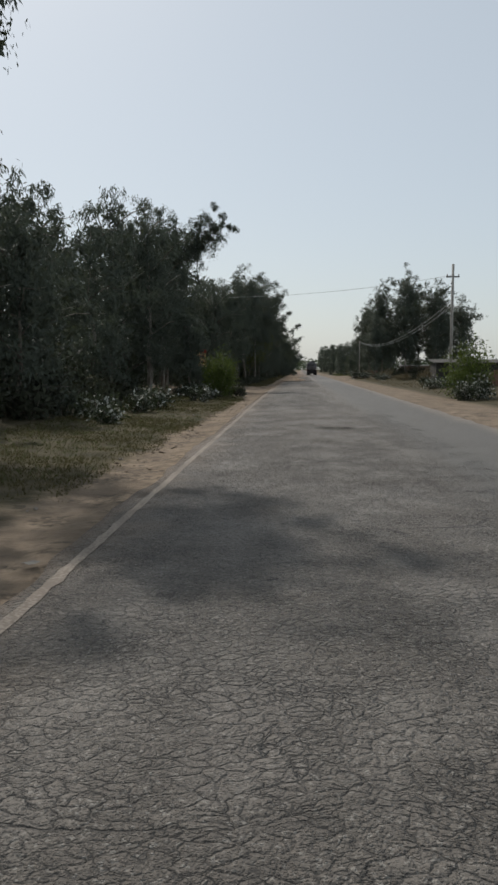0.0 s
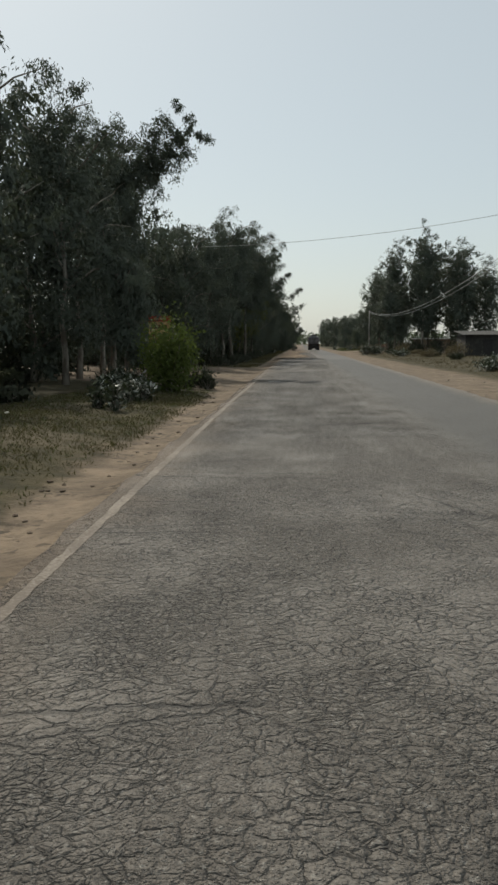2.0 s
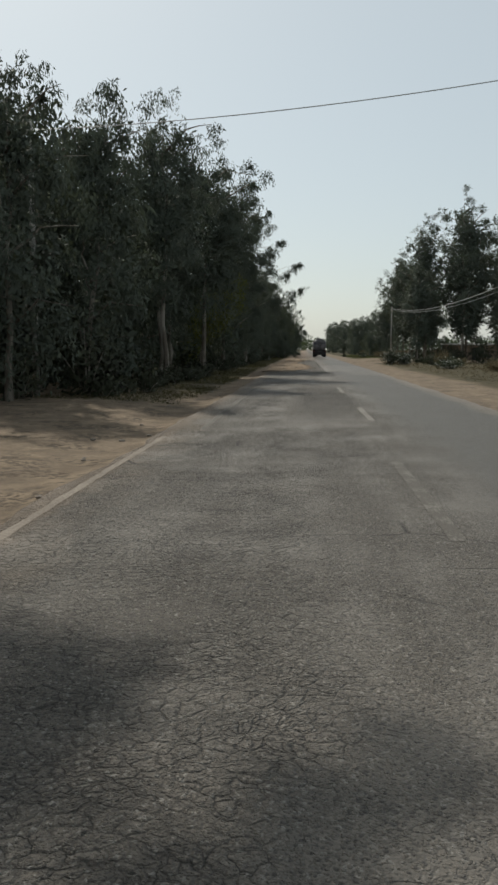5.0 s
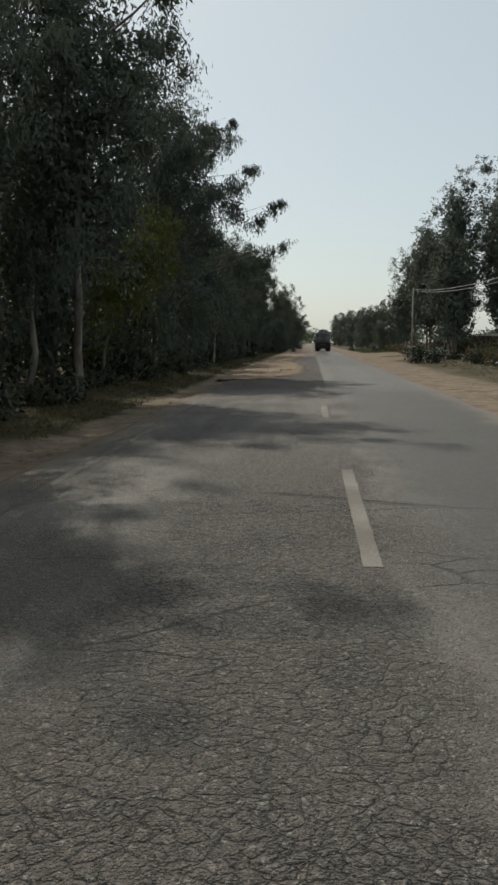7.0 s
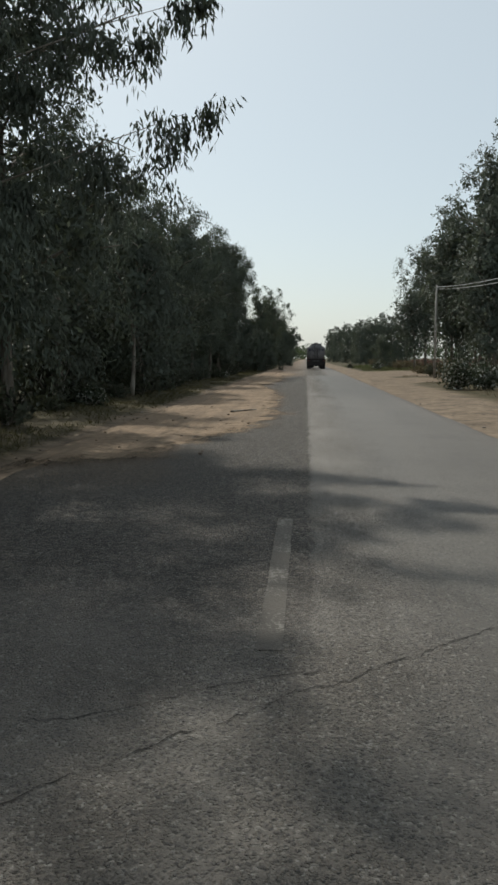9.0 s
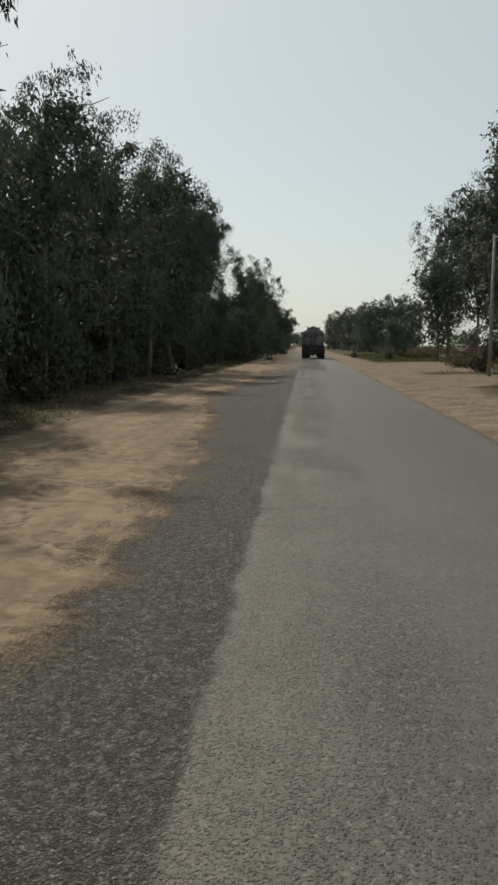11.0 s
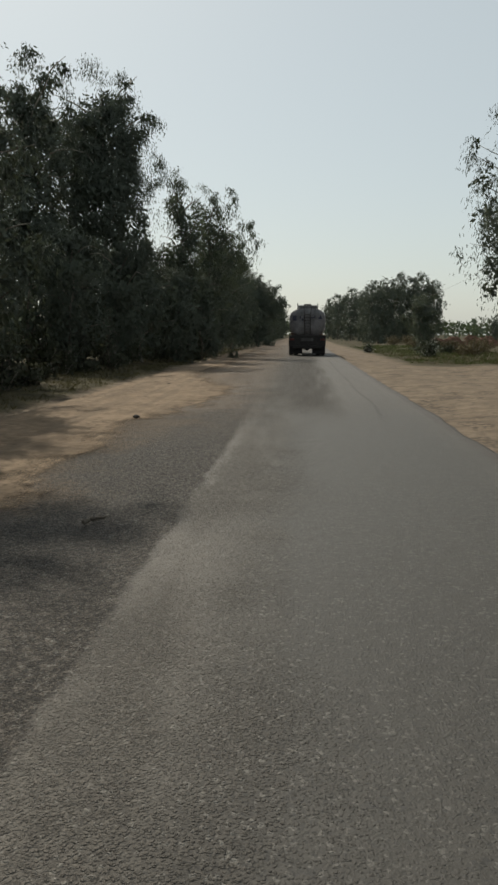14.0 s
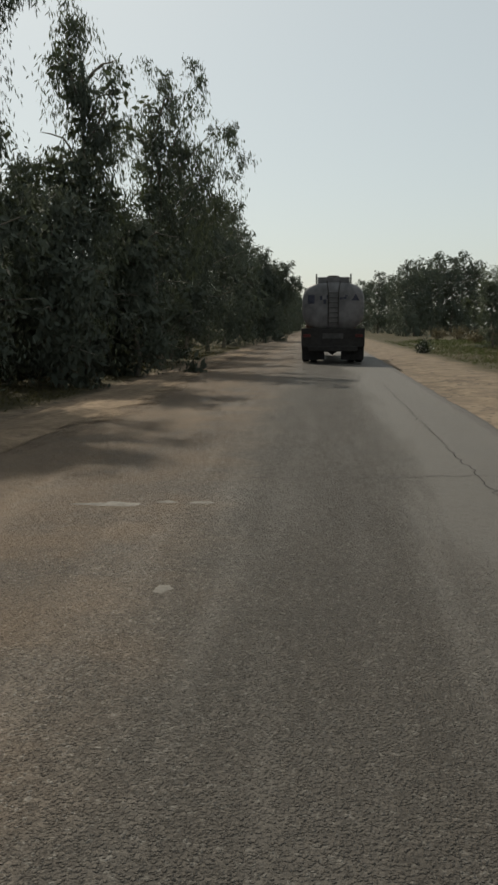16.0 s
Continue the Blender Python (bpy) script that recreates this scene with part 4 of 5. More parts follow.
tree(-9.0, 179, 15.2, 3.3, 196, "tall eucalyptus tree with hanging branches beside the sand", LEFT, arms=((-6.2, 179.0, 9.4), (-6.4, 179.4, 10.6), (-6.6, 180, 12.4), (-6.9, 178, 11.8)), weep=0.8, base=0.58, thin=0.95, body=3.2, heart=1.8)
tree(-5.6, 179.4, 4.9, 2.1, 187, "low dense dark tree at the edge of the sand", LEFT, base=0.08, heart=1.4)
tree(-4.9, 184.8, 5.0, 2.0, 188, "low dense dark tree at the edge of the sand", LEFT, base=0.08, heart=1.4)
tree(-8.1, 49.0, 4.8, 1.0, 185, "small dark tree beside the sandy track", LEFT, base=0.45, body=2.0, heart=2.0, fine=0.6)
tree(-10.4, 15.0, 11.0, 3.0, 189, "tall eucalyptus tree beside the grass verge", LEFT, base=0.2)
tree(-11.6, 175.0, 14.4, 2.9, 198, DARK_TREE, LEFT, base=0.6, size=0.22, fill=0.6, core_fill=1.5)
tree(-12.6, 181.0, 15.0, 2.9, 199, DARK_TREE, LEFT, base=0.6, size=0.22, fill=0.6, core_fill=1.5)
tree(-4.4, 233, 8.6, 2.6, 197, "dark green tree reaching over the road edge", LEFT, arms=((-1.0, 231.5, 6.2), (-1.3, 232, 5.4), (-2.0, 231, 7.4)), base=0.12, size=0.3, fill=0.7, thin=1.0, puff=1.2)
tree(-5.7, 182.3, 10.2, 1.25, 192, "slim eucalyptus tree with drooping pale foliage", LEFT, weep=0.9, leaf=LEAF_PALE, base=0.4, fill=1.1, core_fill=0.6, size=0.19, heart=0.5, body=1.6)
tree(-4.9, 188.3, 10.7, 1.4, 193, "tall eucalyptus tree with drooping pale foliage", LEFT, weep=0.9, leaf=LEAF_PALE, base=0.35, fill=0.9, core_fill=0.5, size=0.19, thin=0.9, heart=0.5, body=1.6, arms=((-1.9, 186.8, 7.4), (-2.3, 188, 8.6), (-3.2, 187, 10), (-2.4, 189, 6.6)))
tree(-8.0, 96.9, 6.2, 1.7, 194, "small leaning tree with sunlit yellow-green leaves", LEFT, lean=(2.2, 0.0), base=0.52, leaf=LEAF_OLIVE, fill=0.9, core_fill=0.6, heart=0.6, fine=0.6)
tree(-8.5, 87.6, 11.4, 2.5, 186, DARK_TREE, LEFT, base=0.55, body=1.5, heart=1.4, fine=0.6)
tree(-6.6, 118.8, 6.8, 1.9, 195, "forked pale-barked tree at the edge of the sand", LEFT, lean=(0.3, 0), base=0.42, arms=((-7.6, 118.8, 5.0), (-5.4, 118.8, 5.2), (-5.2, 118.6, 6.0)), bough=0.7, heart=0.3)

# stock trees for the rows behind and far away
stock = [tree(-13 - 0.3 * i, 66 + 7 * i, 10.5 + 0.5 * i, 3.0, 220 + i, "dark green tree in the row behind the verge", LEFT, base=0.08, size=0.42, fill=0.3, puff=1.35, limbs=9, body=0.8, core_fill=1.2, per=7, heart=0.6) for i in range(4)]
rr = random.Random(5)


def plant(x, y, h, group, label=None, i=0):
    src = stock[i % 4]
    sc = h / (10.5 + 0.5 * (i % 4))
    ob = copy_thing(src, pose(x, y, -0.08, 0, 0, rr.uniform(0, 360)) @ Matrix.Diagonal((sc * rr.uniform(0.9, 1.1), sc * rr.uniform(0.9, 1.1), sc, 1)))
    return tagged(ob, label or "", group=group)


for i in range(10):
    y = 168 + 6.2 * i
    plant(-12.5 + rr.uniform(-1.2, 1.2), y, (9.2 if y < 205 else 7.4) * rr.uniform(0.92, 1.08), LEFT, i=i)
for i in range(21):
    y = 71.5 + 4.6 * i
    plant(-10.6 + rr.uniform(-0.6, 0.6), y, (8.8 if 108 < y < 135 else 10.0) * rr.uniform(0.9, 1.1), LEFT, i=i + 2)
for i in range(30):
    plant(-19 + rr.uniform(-2.5, 2.5), 62 + 7.5 * i, (11 if 62 + 7.5 * i < 165 else 8) * rr.uniform(0.85, 1.1), LEFT, i=i + 1)
for i in range(26):
    plant(-6.9 + rr.uniform(-1.0, 0.7), 221 + 8 * i, 10.0 * rr.uniform(0.85, 1.15) + 0.006 * i * 9, "far trees of the dense row", "dark green roadside tree far down the road", i=i)

# right side: a tall clump, then single trees
RIGHT = "trees of the tall clump"
for i, (x, y, h, r, w) in enumerate([(17.2, 141, 20, 4.3, 0), (13.4, 146, 17.6, 3.6, 0), (22.5, 141, 17.5, 4.2, 0), (27, 143, 14.5, 4, 0), (11.6, 152.5, 14.2, 3.0, 0), (19.5, 151, 18, 4, 0), (11.7, 140, 11.8, 2.7, 0), (24, 150, 15, 4, 0),
                                     (12.7, 181, 10.6, 2.8, 0.9), (16.6, 183, 17.6, 3.2, 0.7), (17.5, 171, 12.2, 3.0, 0.6), (16.5, 164, 11.2, 2.6, 0.6), (15.6, 191.7, 17.0, 3.8, 0.9), (20, 187, 14, 3.6, 0.7)]):
    tree(x, y, h, r, 300 + i, "tall spreading green tree with hanging twigs" if w else "tall rounded dark green tree in a clump", RIGHT, base=0.27 if not w else 0.34, weep=w, size=0.24, limbs=20, fill=0.6, leaf=LEAF, puff=1.35, body=0.45)
tree(12.3, 213, 5.4, 1.9, 320, "small leafy green tree beside a hedge", RIGHT, base=0.15, leaf=LEAF_PALE)
FARR = "far trees across the fields"
for i, (x, y, h) in enumerate([(12.5, 268, 10.5), (14, 272, 10), (17.5, 279, 12), (21, 283, 12.5), (13.5, 290, 10.5), (25.5, 288, 12), (15.5, 276, 12), (19, 284, 13.4), (23, 286, 13.2), (11, 300, 11), (14, 315, 12), (10, 335, 12), (13, 360, 13), (9.5, 390, 13), (12, 420, 14), (47, 330, 6), (49, 334, 7), (72, 380, 8)]):
    plant(x, y, h, FARR, "dark green tree far across the fields", i=i)

# ---------------- shrubs ----------------
BUSH = "roadside shrubs"
shrub(-6.0, 45.6, 1.12, 1.1, 2.5, 1, "rounded bright green bush on the sandy corner", BUSH, LEAF_BUSH, 0.13, 5200, "bush", 16)
for wx, wy, wr, wh in ((-7.4, 47.0, 0.5, 0.5), (-8.3, 46.6, 0.6, 0.45), (-5.8, 48.4, 0.4, 0.5)):
    shrub(wx, wy, wr, wr, wh, int(wy * 10), "dark weeds beside the sandy track", BUSH, LEAF_DARK, 0.13, 500)
shrub(-4.95, 47.4, 0.32, 0.35, 0.75, 2, "low dark weed at the edge of the track", BUSH, LEAF_DARK, 0.14, 300)
shrub(-5.3, 48.4, 0.4, 0.45, 0.8, 3, "low dark weed at the edge of the track", BUSH, LEAF_DARK, 0.14, 420)
shrub(-9.3, 61.6, 0.5, 0.5, 0.9, 4, "dark weed at the foot of a sign", BUSH, LEAF_DARK, 0.14, 500)
shrub(7.6, 45.6, 1.5, 1.4, 3.0, 5, "tall green bush beside a utility pole", BUSH, LEAF_BUSH, 0.16, 4200, "bush", 16)
DUST = "dusty broad-leaved verge shrub with sun glints coloured into some leaves"
rng_s = random.Random(8)
for i, (x, y, a, h) in enumerate([(-5.95, 38.0, 0.28, 0.7), (-6.45, 38.4, 0.25, 0.65), (-6.8, 30.8, 0.85, 0.85), (-7.0, 29, 0.7, 0.7), (-7.8, 26.5, 0.9, 0.8), (-6.9, 24, 0.6, 0.55), (-6.4, 42.2, 0.6, 0.65), (-6.0, 41.2, 0.45, 0.55),
                                  (-7.5, 44.6, 0.7, 0.75), (-6.2, 40.4, 0.3, 0.6), (6.8, 42.8, 0.75, 1.2), (7.8, 43.2, 0.7, 1.3), (8.7, 63, 1.1, 0.9), (10.2, 66, 1.2, 1.0), (7.3, 127, 0.95, 1.7), (8.5, 126.2, 0.9, 1.5),
                                  (9.6, 134, 1.0, 1.2), (11.1, 123.8, 1.1, 1.0), (9.6, 108, 1.2, 0.9), (-6.5, 113, 0.6, 0.6), (-7.3, 115, 0.6, 0.55), (9.3, 190, 0.8, 1.2), (6.6, 204, 0.5, 0.9), (-6.0, 146, 0.5, 0.5), (-5.6, 197, 0.35, 0.5)]):
    shrub(x, y, a, a, h, 20 + i, DUST, "dusty verge shrubs", LEAF_DUST_GLINT, 0.15, int(1100 * a * max(0.6, h)), stems=10)
for i in range(75):
    y = 66 + 2.1 * i + rng_s.uniform(-1.2, 1.2)
    x = (-10.2 if 80 < y < 98 else -7.6) - rng_s.uniform(0, 3.0)
    shrub(x, y, rng_s.uniform(0.8, 1.4), rng_s.uniform(0.9, 1.6), rng_s.uniform(1.2, 2.8), 500 + i, "dark undergrowth bush below the trees", "undergrowth", LEAF_DARK, 0.2, 620, stems=8)
for i in range(60):
    shrub(-14 - rng_s.uniform(0, 7), 22 + 3.3 * i + rng_s.uniform(-1.5, 1.5), 1.6, 1.8, rng_s.uniform(2.2, 4.2), 400 + i, "dark undergrowth bush below the trees", "undergrowth", LEAF_DARK, 0.42, 520, stems=8)
for i in range(66):
    y = 71 + 2.05 * i + rng_s.uniform(-0.8, 0.8)
    shrub(-6.3 - rng_s.uniform(0, 1.1), y, rng_s.uniform(0.5, 0.9), rng_s.uniform(0.6, 1.1), rng_s.uniform(0.45, 1.15), 700 + i, "low dark weeds at the edge of the tree row", "undergrowth", LEAF_DARK, 0.15, 420, stems=7)
for i, (x, y) in enumerate([(15.5, 137.5), (18.5, 137), (21.5, 136.5), (24.5, 138), (27.5, 138.5), (30.5, 139), (18, 168.5), (19, 160), (17, 176.5)]):
    shrub(x, y, 1.8, 1.5, 1.6 + 1.4 * ((i * 37) % 10) / 10, 600 + i, "dark undergrowth bush below the trees", "undergrowth", LEAF_DARK, 0.3, 800, stems=9)
for i in range(26):
    y = 8 + 2.4 * i * (0.8 if i < 16 else 0.75) + rng_s.uniform(-0.8, 0.8)
    shrub(-(9.2 if y < 42 else 12.6) - rng_s.uniform(0, 3), y, 1.1, 1.2, rng_s.uniform(0.7, 1.6) * (1 if y < 36 else 0.6), 110 + i, "dark undergrowth bush below the trees", "undergrowth", LEAF_DARK, 0.2, 620, stems=8)
for i in range(30):
    y = 92 + 5.2 * i + rng_s.uniform(-1.5, 1.5)
    x = (11.5 if y < 178 else 12.5) + rng_s.uniform(-1.0, 4.5)
    shrub(x, y, rng_s.uniform(0.8, 1.5), rng_s.uniform(0.8, 1.5), rng_s.uniform(0.6, 1.6), 150 + i, "dry brown roadside brush", "dry brush", GRASS_DRY if i % 3 else LEAF_DARK, 0.18, 620, stems=8)

# grass on the verges

def turf(name, label, n, xr, yr, hmin, hmax, material, seed, keep=None):
    r = np.random.RandomState(seed)
    x, y = r.uniform(*xr, n), r.uniform(*yr, n)
    dens = waves(x, y, 1.8, seed) + 0.6 * waves(x, y, 0.6, seed + 1) + r.normal(0, 0.25, n)
    ok = dens > -0.15
    if keep is not None:
        ok &= keep(x, y)
    x, y = x[ok], y[ok]
    b = 4
    x, y = np.repeat(x, b) + r.normal(0, 0.05, len(x) * b), np.repeat(y, b) + r.normal(0, 0.05, len(y) * b)
    p = np.stack([x, y, ground_z(x, y) - 0.02], axis=-1)
    hh = r.uniform(hmin, hmax, len(x))
    d = np.stack([r.normal(0, 0.85, len(x)), r.normal(0, 0.85, len(x)), np.ones(len(x))], axis=-1)
    v, f = leaves(r, p, d, hh, 0.008 + 0.06 * hh)
    ob = raw(name, v, f, material)
    return tagged(ob, label, "grass", kind="stuff")


clear = lambda x, y: (y + x < 42) | (y > 70)
turf("grass", "dry olive grass on the verge", 24000, (-9.0, -4.5), (12, 50), 0.03, 0.12, GRASS, 1, clear)
turf("grass", "green weeds among the dry grass of the verge", 8000, (-9.0, -4.7), (12, 50), 0.03, 0.11, GRASS_GREEN, 9, clear)
turf("grass", "dry olive grass at the edge of the tree row", 7000, (-9.0, -4.65), (70, 100), 0.05, 0.17, GRASS, 2)
turf("grass", "dry olive grass below the trees", 11000, (-8.0, -4.7), (100, 215), 0.06, 0.2, GRASS, 3)
turf("grass", "dry grass and weeds beyond the sand", 8000, (7.2, 18), (40, 215), 0.08, 0.3, GRASS_DRY, 5, lambda x, y: (y < 139) | (y > 176) | ((np.abs(y - 151.5) < 2) & (x > 7.5)))
turf("grass", "green weeds beyond the sand", 8000, (6.9, 16), (178, 235), 0.1, 0.3, GRASS_GREEN, 7)

# ---------------- loose stones ----------------
def pebble(x, y, s, seed, label, material=None, zf=ground_z):
    rng = np.random.RandomState(seed)
    bm = bmesh.new()
    bmesh.ops.create_icosphere(bm, subdivisions=1, radius=s)
    for v in bm.verts:
        v.co = Vector((v.co.x * 1.2, v.co.y, v.co.z * 0.55)) * (1 + rng.uniform(-0.35, 0.3))
    ob = part("stone", bm, material or STONE)
    ob.matrix_world = pose(x, y, float(zf(np.array(x), np.array(y))) + s * 0.22, 0, 0, rng.uniform(0, 360))
    return tagged(ob, label, "stone", "loose stones")


def open_z(x, y):
    return np.maximum(road_z(x, y), -0.02) + 0.02


pebble(-1.76, 152.4, 0.075, 1, "dark stone lying on the sandy lane", STONE_DARK, open_z)
pebble(-2.68, 161.0, 0.06, 2, "dark stone lying on the sandy lane", STONE_DARK, open_z)
pebble(3.75, 143.5, 0.08, 3, "dark stone at the asphalt edge", STONE_DARK)
for i in range(70):
    side = rng_s.random()
    y = rng_s.uniform(8, 205)
    x = -rng_s.uniform(3.8, 5.2) if side < 0.65 else rng_s.uniform(3.8, 6.0)
    pebble(x, y, rng_s.uniform(0.02, 0.055), 10 + i, "small stone on the sandy shoulder")

CLOD = plain("earth_clod", (0.13, 0.096, 0.068), 0.95, grain=18)
for i in range(70):
    y = rng_s.uniform(99.5, 113)
    pebble(-rng_s.uniform(1.2, 4.6), y, rng_s.uniform(0.014, 0.04), 120 + i, "dark clod of earth on the drifted sand", CLOD, open_z)
for i in range(90):
    y = rng_s.uniform(14, 45)
    pebble(-rng_s.uniform(3.95, 4.75), y, rng_s.uniform(0.015, 0.045), 220 + i, "dark clod of earth on the sandy shoulder", CLOD)


def stick(x0, y0, x1, y1, rad, seed, label):
    r = np.random.RandomState(seed)
    q = np.linspace(0, 1, 9)
    xs, ys = x0 + (x1 - x0) * q + r.normal(0, 0.012, 9), y0 + (y1 - y0) * q + r.normal(0, 0.02, 9)
    zs = open_z(xs, ys) + rad + 0.006
    ob = part("stick", tube(list(zip(xs, ys, zs)), list(rad * (1 - 0.55 * q)), 6), BARK, smooth=True)
    return tagged(ob, label, "stick", "fallen sticks")


stick(-1.95, 110.1, -1.3, 110.9, 0.028, 1, "bare fallen stick lying on the drifted sand")
stick(-0.54, 144.97, -0.40, 145.16, 0.02, 2, "short dark fallen stick on the stripped asphalt")

# ---------------- utility poles, wires ----------------
def pole(x, y, h, label, arm=True):
    ob = thing("utility_pole", x, y, -0.1, label, "utility pole", "utility poles")
    part("post", tube([(0, 0, 0), (0, 0, h * 0.5), (0, 0, h + 0.1)], [0.0145 * h, 0.012 * h, 0.01 * h], 8), CONCRETE, ob, smooth=True)
    if arm:
        part("crossarm", box(-0.55, 0.55, -0.05, 0.05, h - 1.0, h - 0.9, 0.01), STEEL, ob)
        part("bracket", box(-0.18, 0.0, -0.03, 0.03, h - 1.55, h - 1.45, 0.01), STEEL, ob)
        for q in (-0.48, 0.48):
            part("insulator", tube([(q, 0, h - 0.9), (q, 0, h - 0.82), (q, 0, h - 0.72)], [0.03, 0.055, 0.03], 7), CONCRETE, ob)
    return ob


pole(11.2, 69.5, 10.3, "tall concrete utility pole with a crossarm")
pole(9.5, 147.2, 6.75, "slim concrete utility pole carrying wires", False)
pole(-9.5, 72.5, 8.2, "concrete utility pole among the trees", False)


def wire(a, b, sag, rad=0.018):
    a, b = Vector(a), Vector(b)
    pts = [a.lerp(b, i / 24) - Vector((0, 0, sag * 4 * (i / 24) * (1 - i / 24))) for i in range(25)]
    ob = part("cable", tube([tuple(p) for p in pts], [rad] * 25, 5), WIRE)
    return tagged(ob, "thin overhead cable strung between utility poles", "cable", "overhead cables")


wire((11.2, 69.5, 9.4), (-9.5, 72.5, 7.9), 0.45, 0.014)
wire((11.2, 69.4, 7.3), (9.5, 147.2, 6.6), 1.83, 0.022)
wire((11.3, 69.4, 7.0), (9.65, 147.2, 6.45), 1.83, 0.022)
wire((9.5, 147.2, 6.6), (16.5, 300, 10), 3.2, 0.008)
pole(16.5, 300, 10.2, "slim concrete utility pole far off", False)

# ---------------- sign at the side track ----------------
sign = thing("sign_board", -9.48, 63.1, -0.05, "orange-yellow notice board with a red top on a dark post", "sign")
part("post", box(-0.04, 0.04, 0.03, 0.10, 0, 3.0, 0.008), STEEL, sign)
part("panel", box(-0.6, 0.6, -0.02, 0.02, 1.72, 2.8, 0.008), SIGN_YELLOW, sign, "orange-yellow painted panel")
part("header", box(-0.62, 0.62, -0.03, 0.025, 2.805, 3.12, 0.01), SIGN_RED, sign, "red painted header")
for z0, z1, runs in ((2.42, 2.64, ((-0.44, -0.3), (-0.26, -0.12), (-0.08, 0.08), (0.12, 0.24), (0.28, 0.42))), (2.02, 2.16, ((-0.46, -0.2), (-0.14, 0.12), (0.18, 0.44))), (1.80, 1.86, ((-0.46, 0.0), (0.08, 0.42)))):
    for a, b in runs:
        part("lettering_bar", box(a, b, -0.026, -0.021, z0, z1), SIGN_INK, sign)
for a, b in ((-0.3, -0.02), (0.04, 0.3)):
    part("lettering_bar", box(a, b, -0.036, -0.031, 2.9, 3.02), SIGN_YELLOW, sign)

# ---------------- tanker lorry ----------------
lorry = thing("tanker_lorry", 1.4, 191.0, 0.045, "dusty grey tanker lorry standing on the road", "lorry")


def tank_section(hw, z0, z1, power=3.2, n=40):
    cz, hh = (z0 + z1) / 2, (z1 - z0) / 2
    out = []
    for j in range(n):
        a = 2 * math.pi * j / n
        c, s = math.cos(a), math.sin(a)
        out.append((hw * math.copysign(abs(c) ** (2 / power), c), cz + hh * math.copysign(abs(s) ** (2 / power), s)))
    return out


bm = bmesh.new()
rings = []
for yy, sc in ((-0.12, 0.35), (-0.09, 0.7), (-0.04, 0.9), (0.02, 0.97), (0.10, 1.0), (2.0, 1.0), (2.02, 1.012), (2.1, 1.012), (2.12, 1.0), (4.2, 1.0), (4.22, 1.012), (4.3, 1.012), (4.32, 1.0), (6.3, 1.0), (6.38, 0.97), (6.45, 0.85), (6.5, 0.5)):
    sec = tank_section(1.2, 1.28, 3.1)
    rings.append([bm.verts.new((x_ * sc, yy, 2.19 + (z_ - 2.19) * sc)) for x_, z_ in sec])
for a, b in zip(rings, rings[1:]):
    for j in range(40):
        bm.faces.new((a[j], b[j], b[(j + 1) % 40], a[(j + 1) % 40]))
bm.faces.new(rings[0])
bm.faces.new(rings[-1][::-1])
bmesh.ops.recalc_face_normals(bm, faces=bm.faces)
tank = part("tank", bm, TANK, lorry, "dusty grey oval tank", smooth=True)
rail = tube([(-0.66, 0.1, 3.0), (-0.66, 0.1, 3.42)], [0.03, 0.03], 6)
tube([(0.66, 0.1, 3.0), (0.66, 0.1, 3.42)], [0.03, 0.03], 6, rail)
part("top_rail", rail, CHASSIS, lorry)
part("walkway", box(-0.62, 0.62, 0.1, 6.0, 3.06, 3.3, 0.02), TANK, lorry, "raised grey walkway on the tank")
for q in (1.4, 3.1, 4.9):
    part("manhole", tube([(0, q, 3.28), (0, q, 3.4), (0, q, 3.43)], [0.26, 0.26, 0.2], 14), CHASSIS, lorry)
lad = bmesh.new()
for q in (-0.19, 0.19):
    tube([(q, -0.19, 1.45), (q, -0.2, 2.7), (q * 1.35, 0.06, 3.15)], [0.022] * 3, 6, lad)
part("ladder_rail", lad, STEEL, lorry)
for i in range(7):
    part("rung", tube([(-0.2, -0.19, 1.55 + 0.19 * i), (0.2, -0.19, 1.55 + 0.19 * i)], [0.014] * 2, 6), STEEL, lorry)
# lettering, unreadable: bars, and a warning triangle
for a, b, z0, z1 in ((-0.52, -0.42, 2.42, 2.58), (-0.38, -0.28, 2.28, 2.44), (-0.26, -0.16, 2.46, 2.62), (0.24, 0.36, 2.44, 2.52), (0.38, 0.5, 2.46, 2.54), (0.44, 0.54, 2.56, 2.6)):
    part("lettering_bar", box(a, b, -0.125, -0.118, z0, z1), LETTER, tank)
part("placard", box(-0.98, -0.72, -0.1, -0.06, 2.28, 2.62, 0.01), LETTER, lorry, "dark hazard placard")
bm = bmesh.new()
tri = [bm.verts.new(c) for c in ((0.7, -0.1, 2.4), (1.0, -0.1, 2.4), (0.85, -0.1, 2.66))]
bm.faces.new(tri)
ex = bmesh.ops.extrude_face_region(bm, geom=bm.faces[:])
bmesh.ops.translate(bm, verts=[g for g in ex["geom"] if isinstance(g, bmesh.types.BMVert)], vec=(0, 0.05, 0))
part("warning_triangle", bm, LETTER, lorry, "dark painted warning triangle")
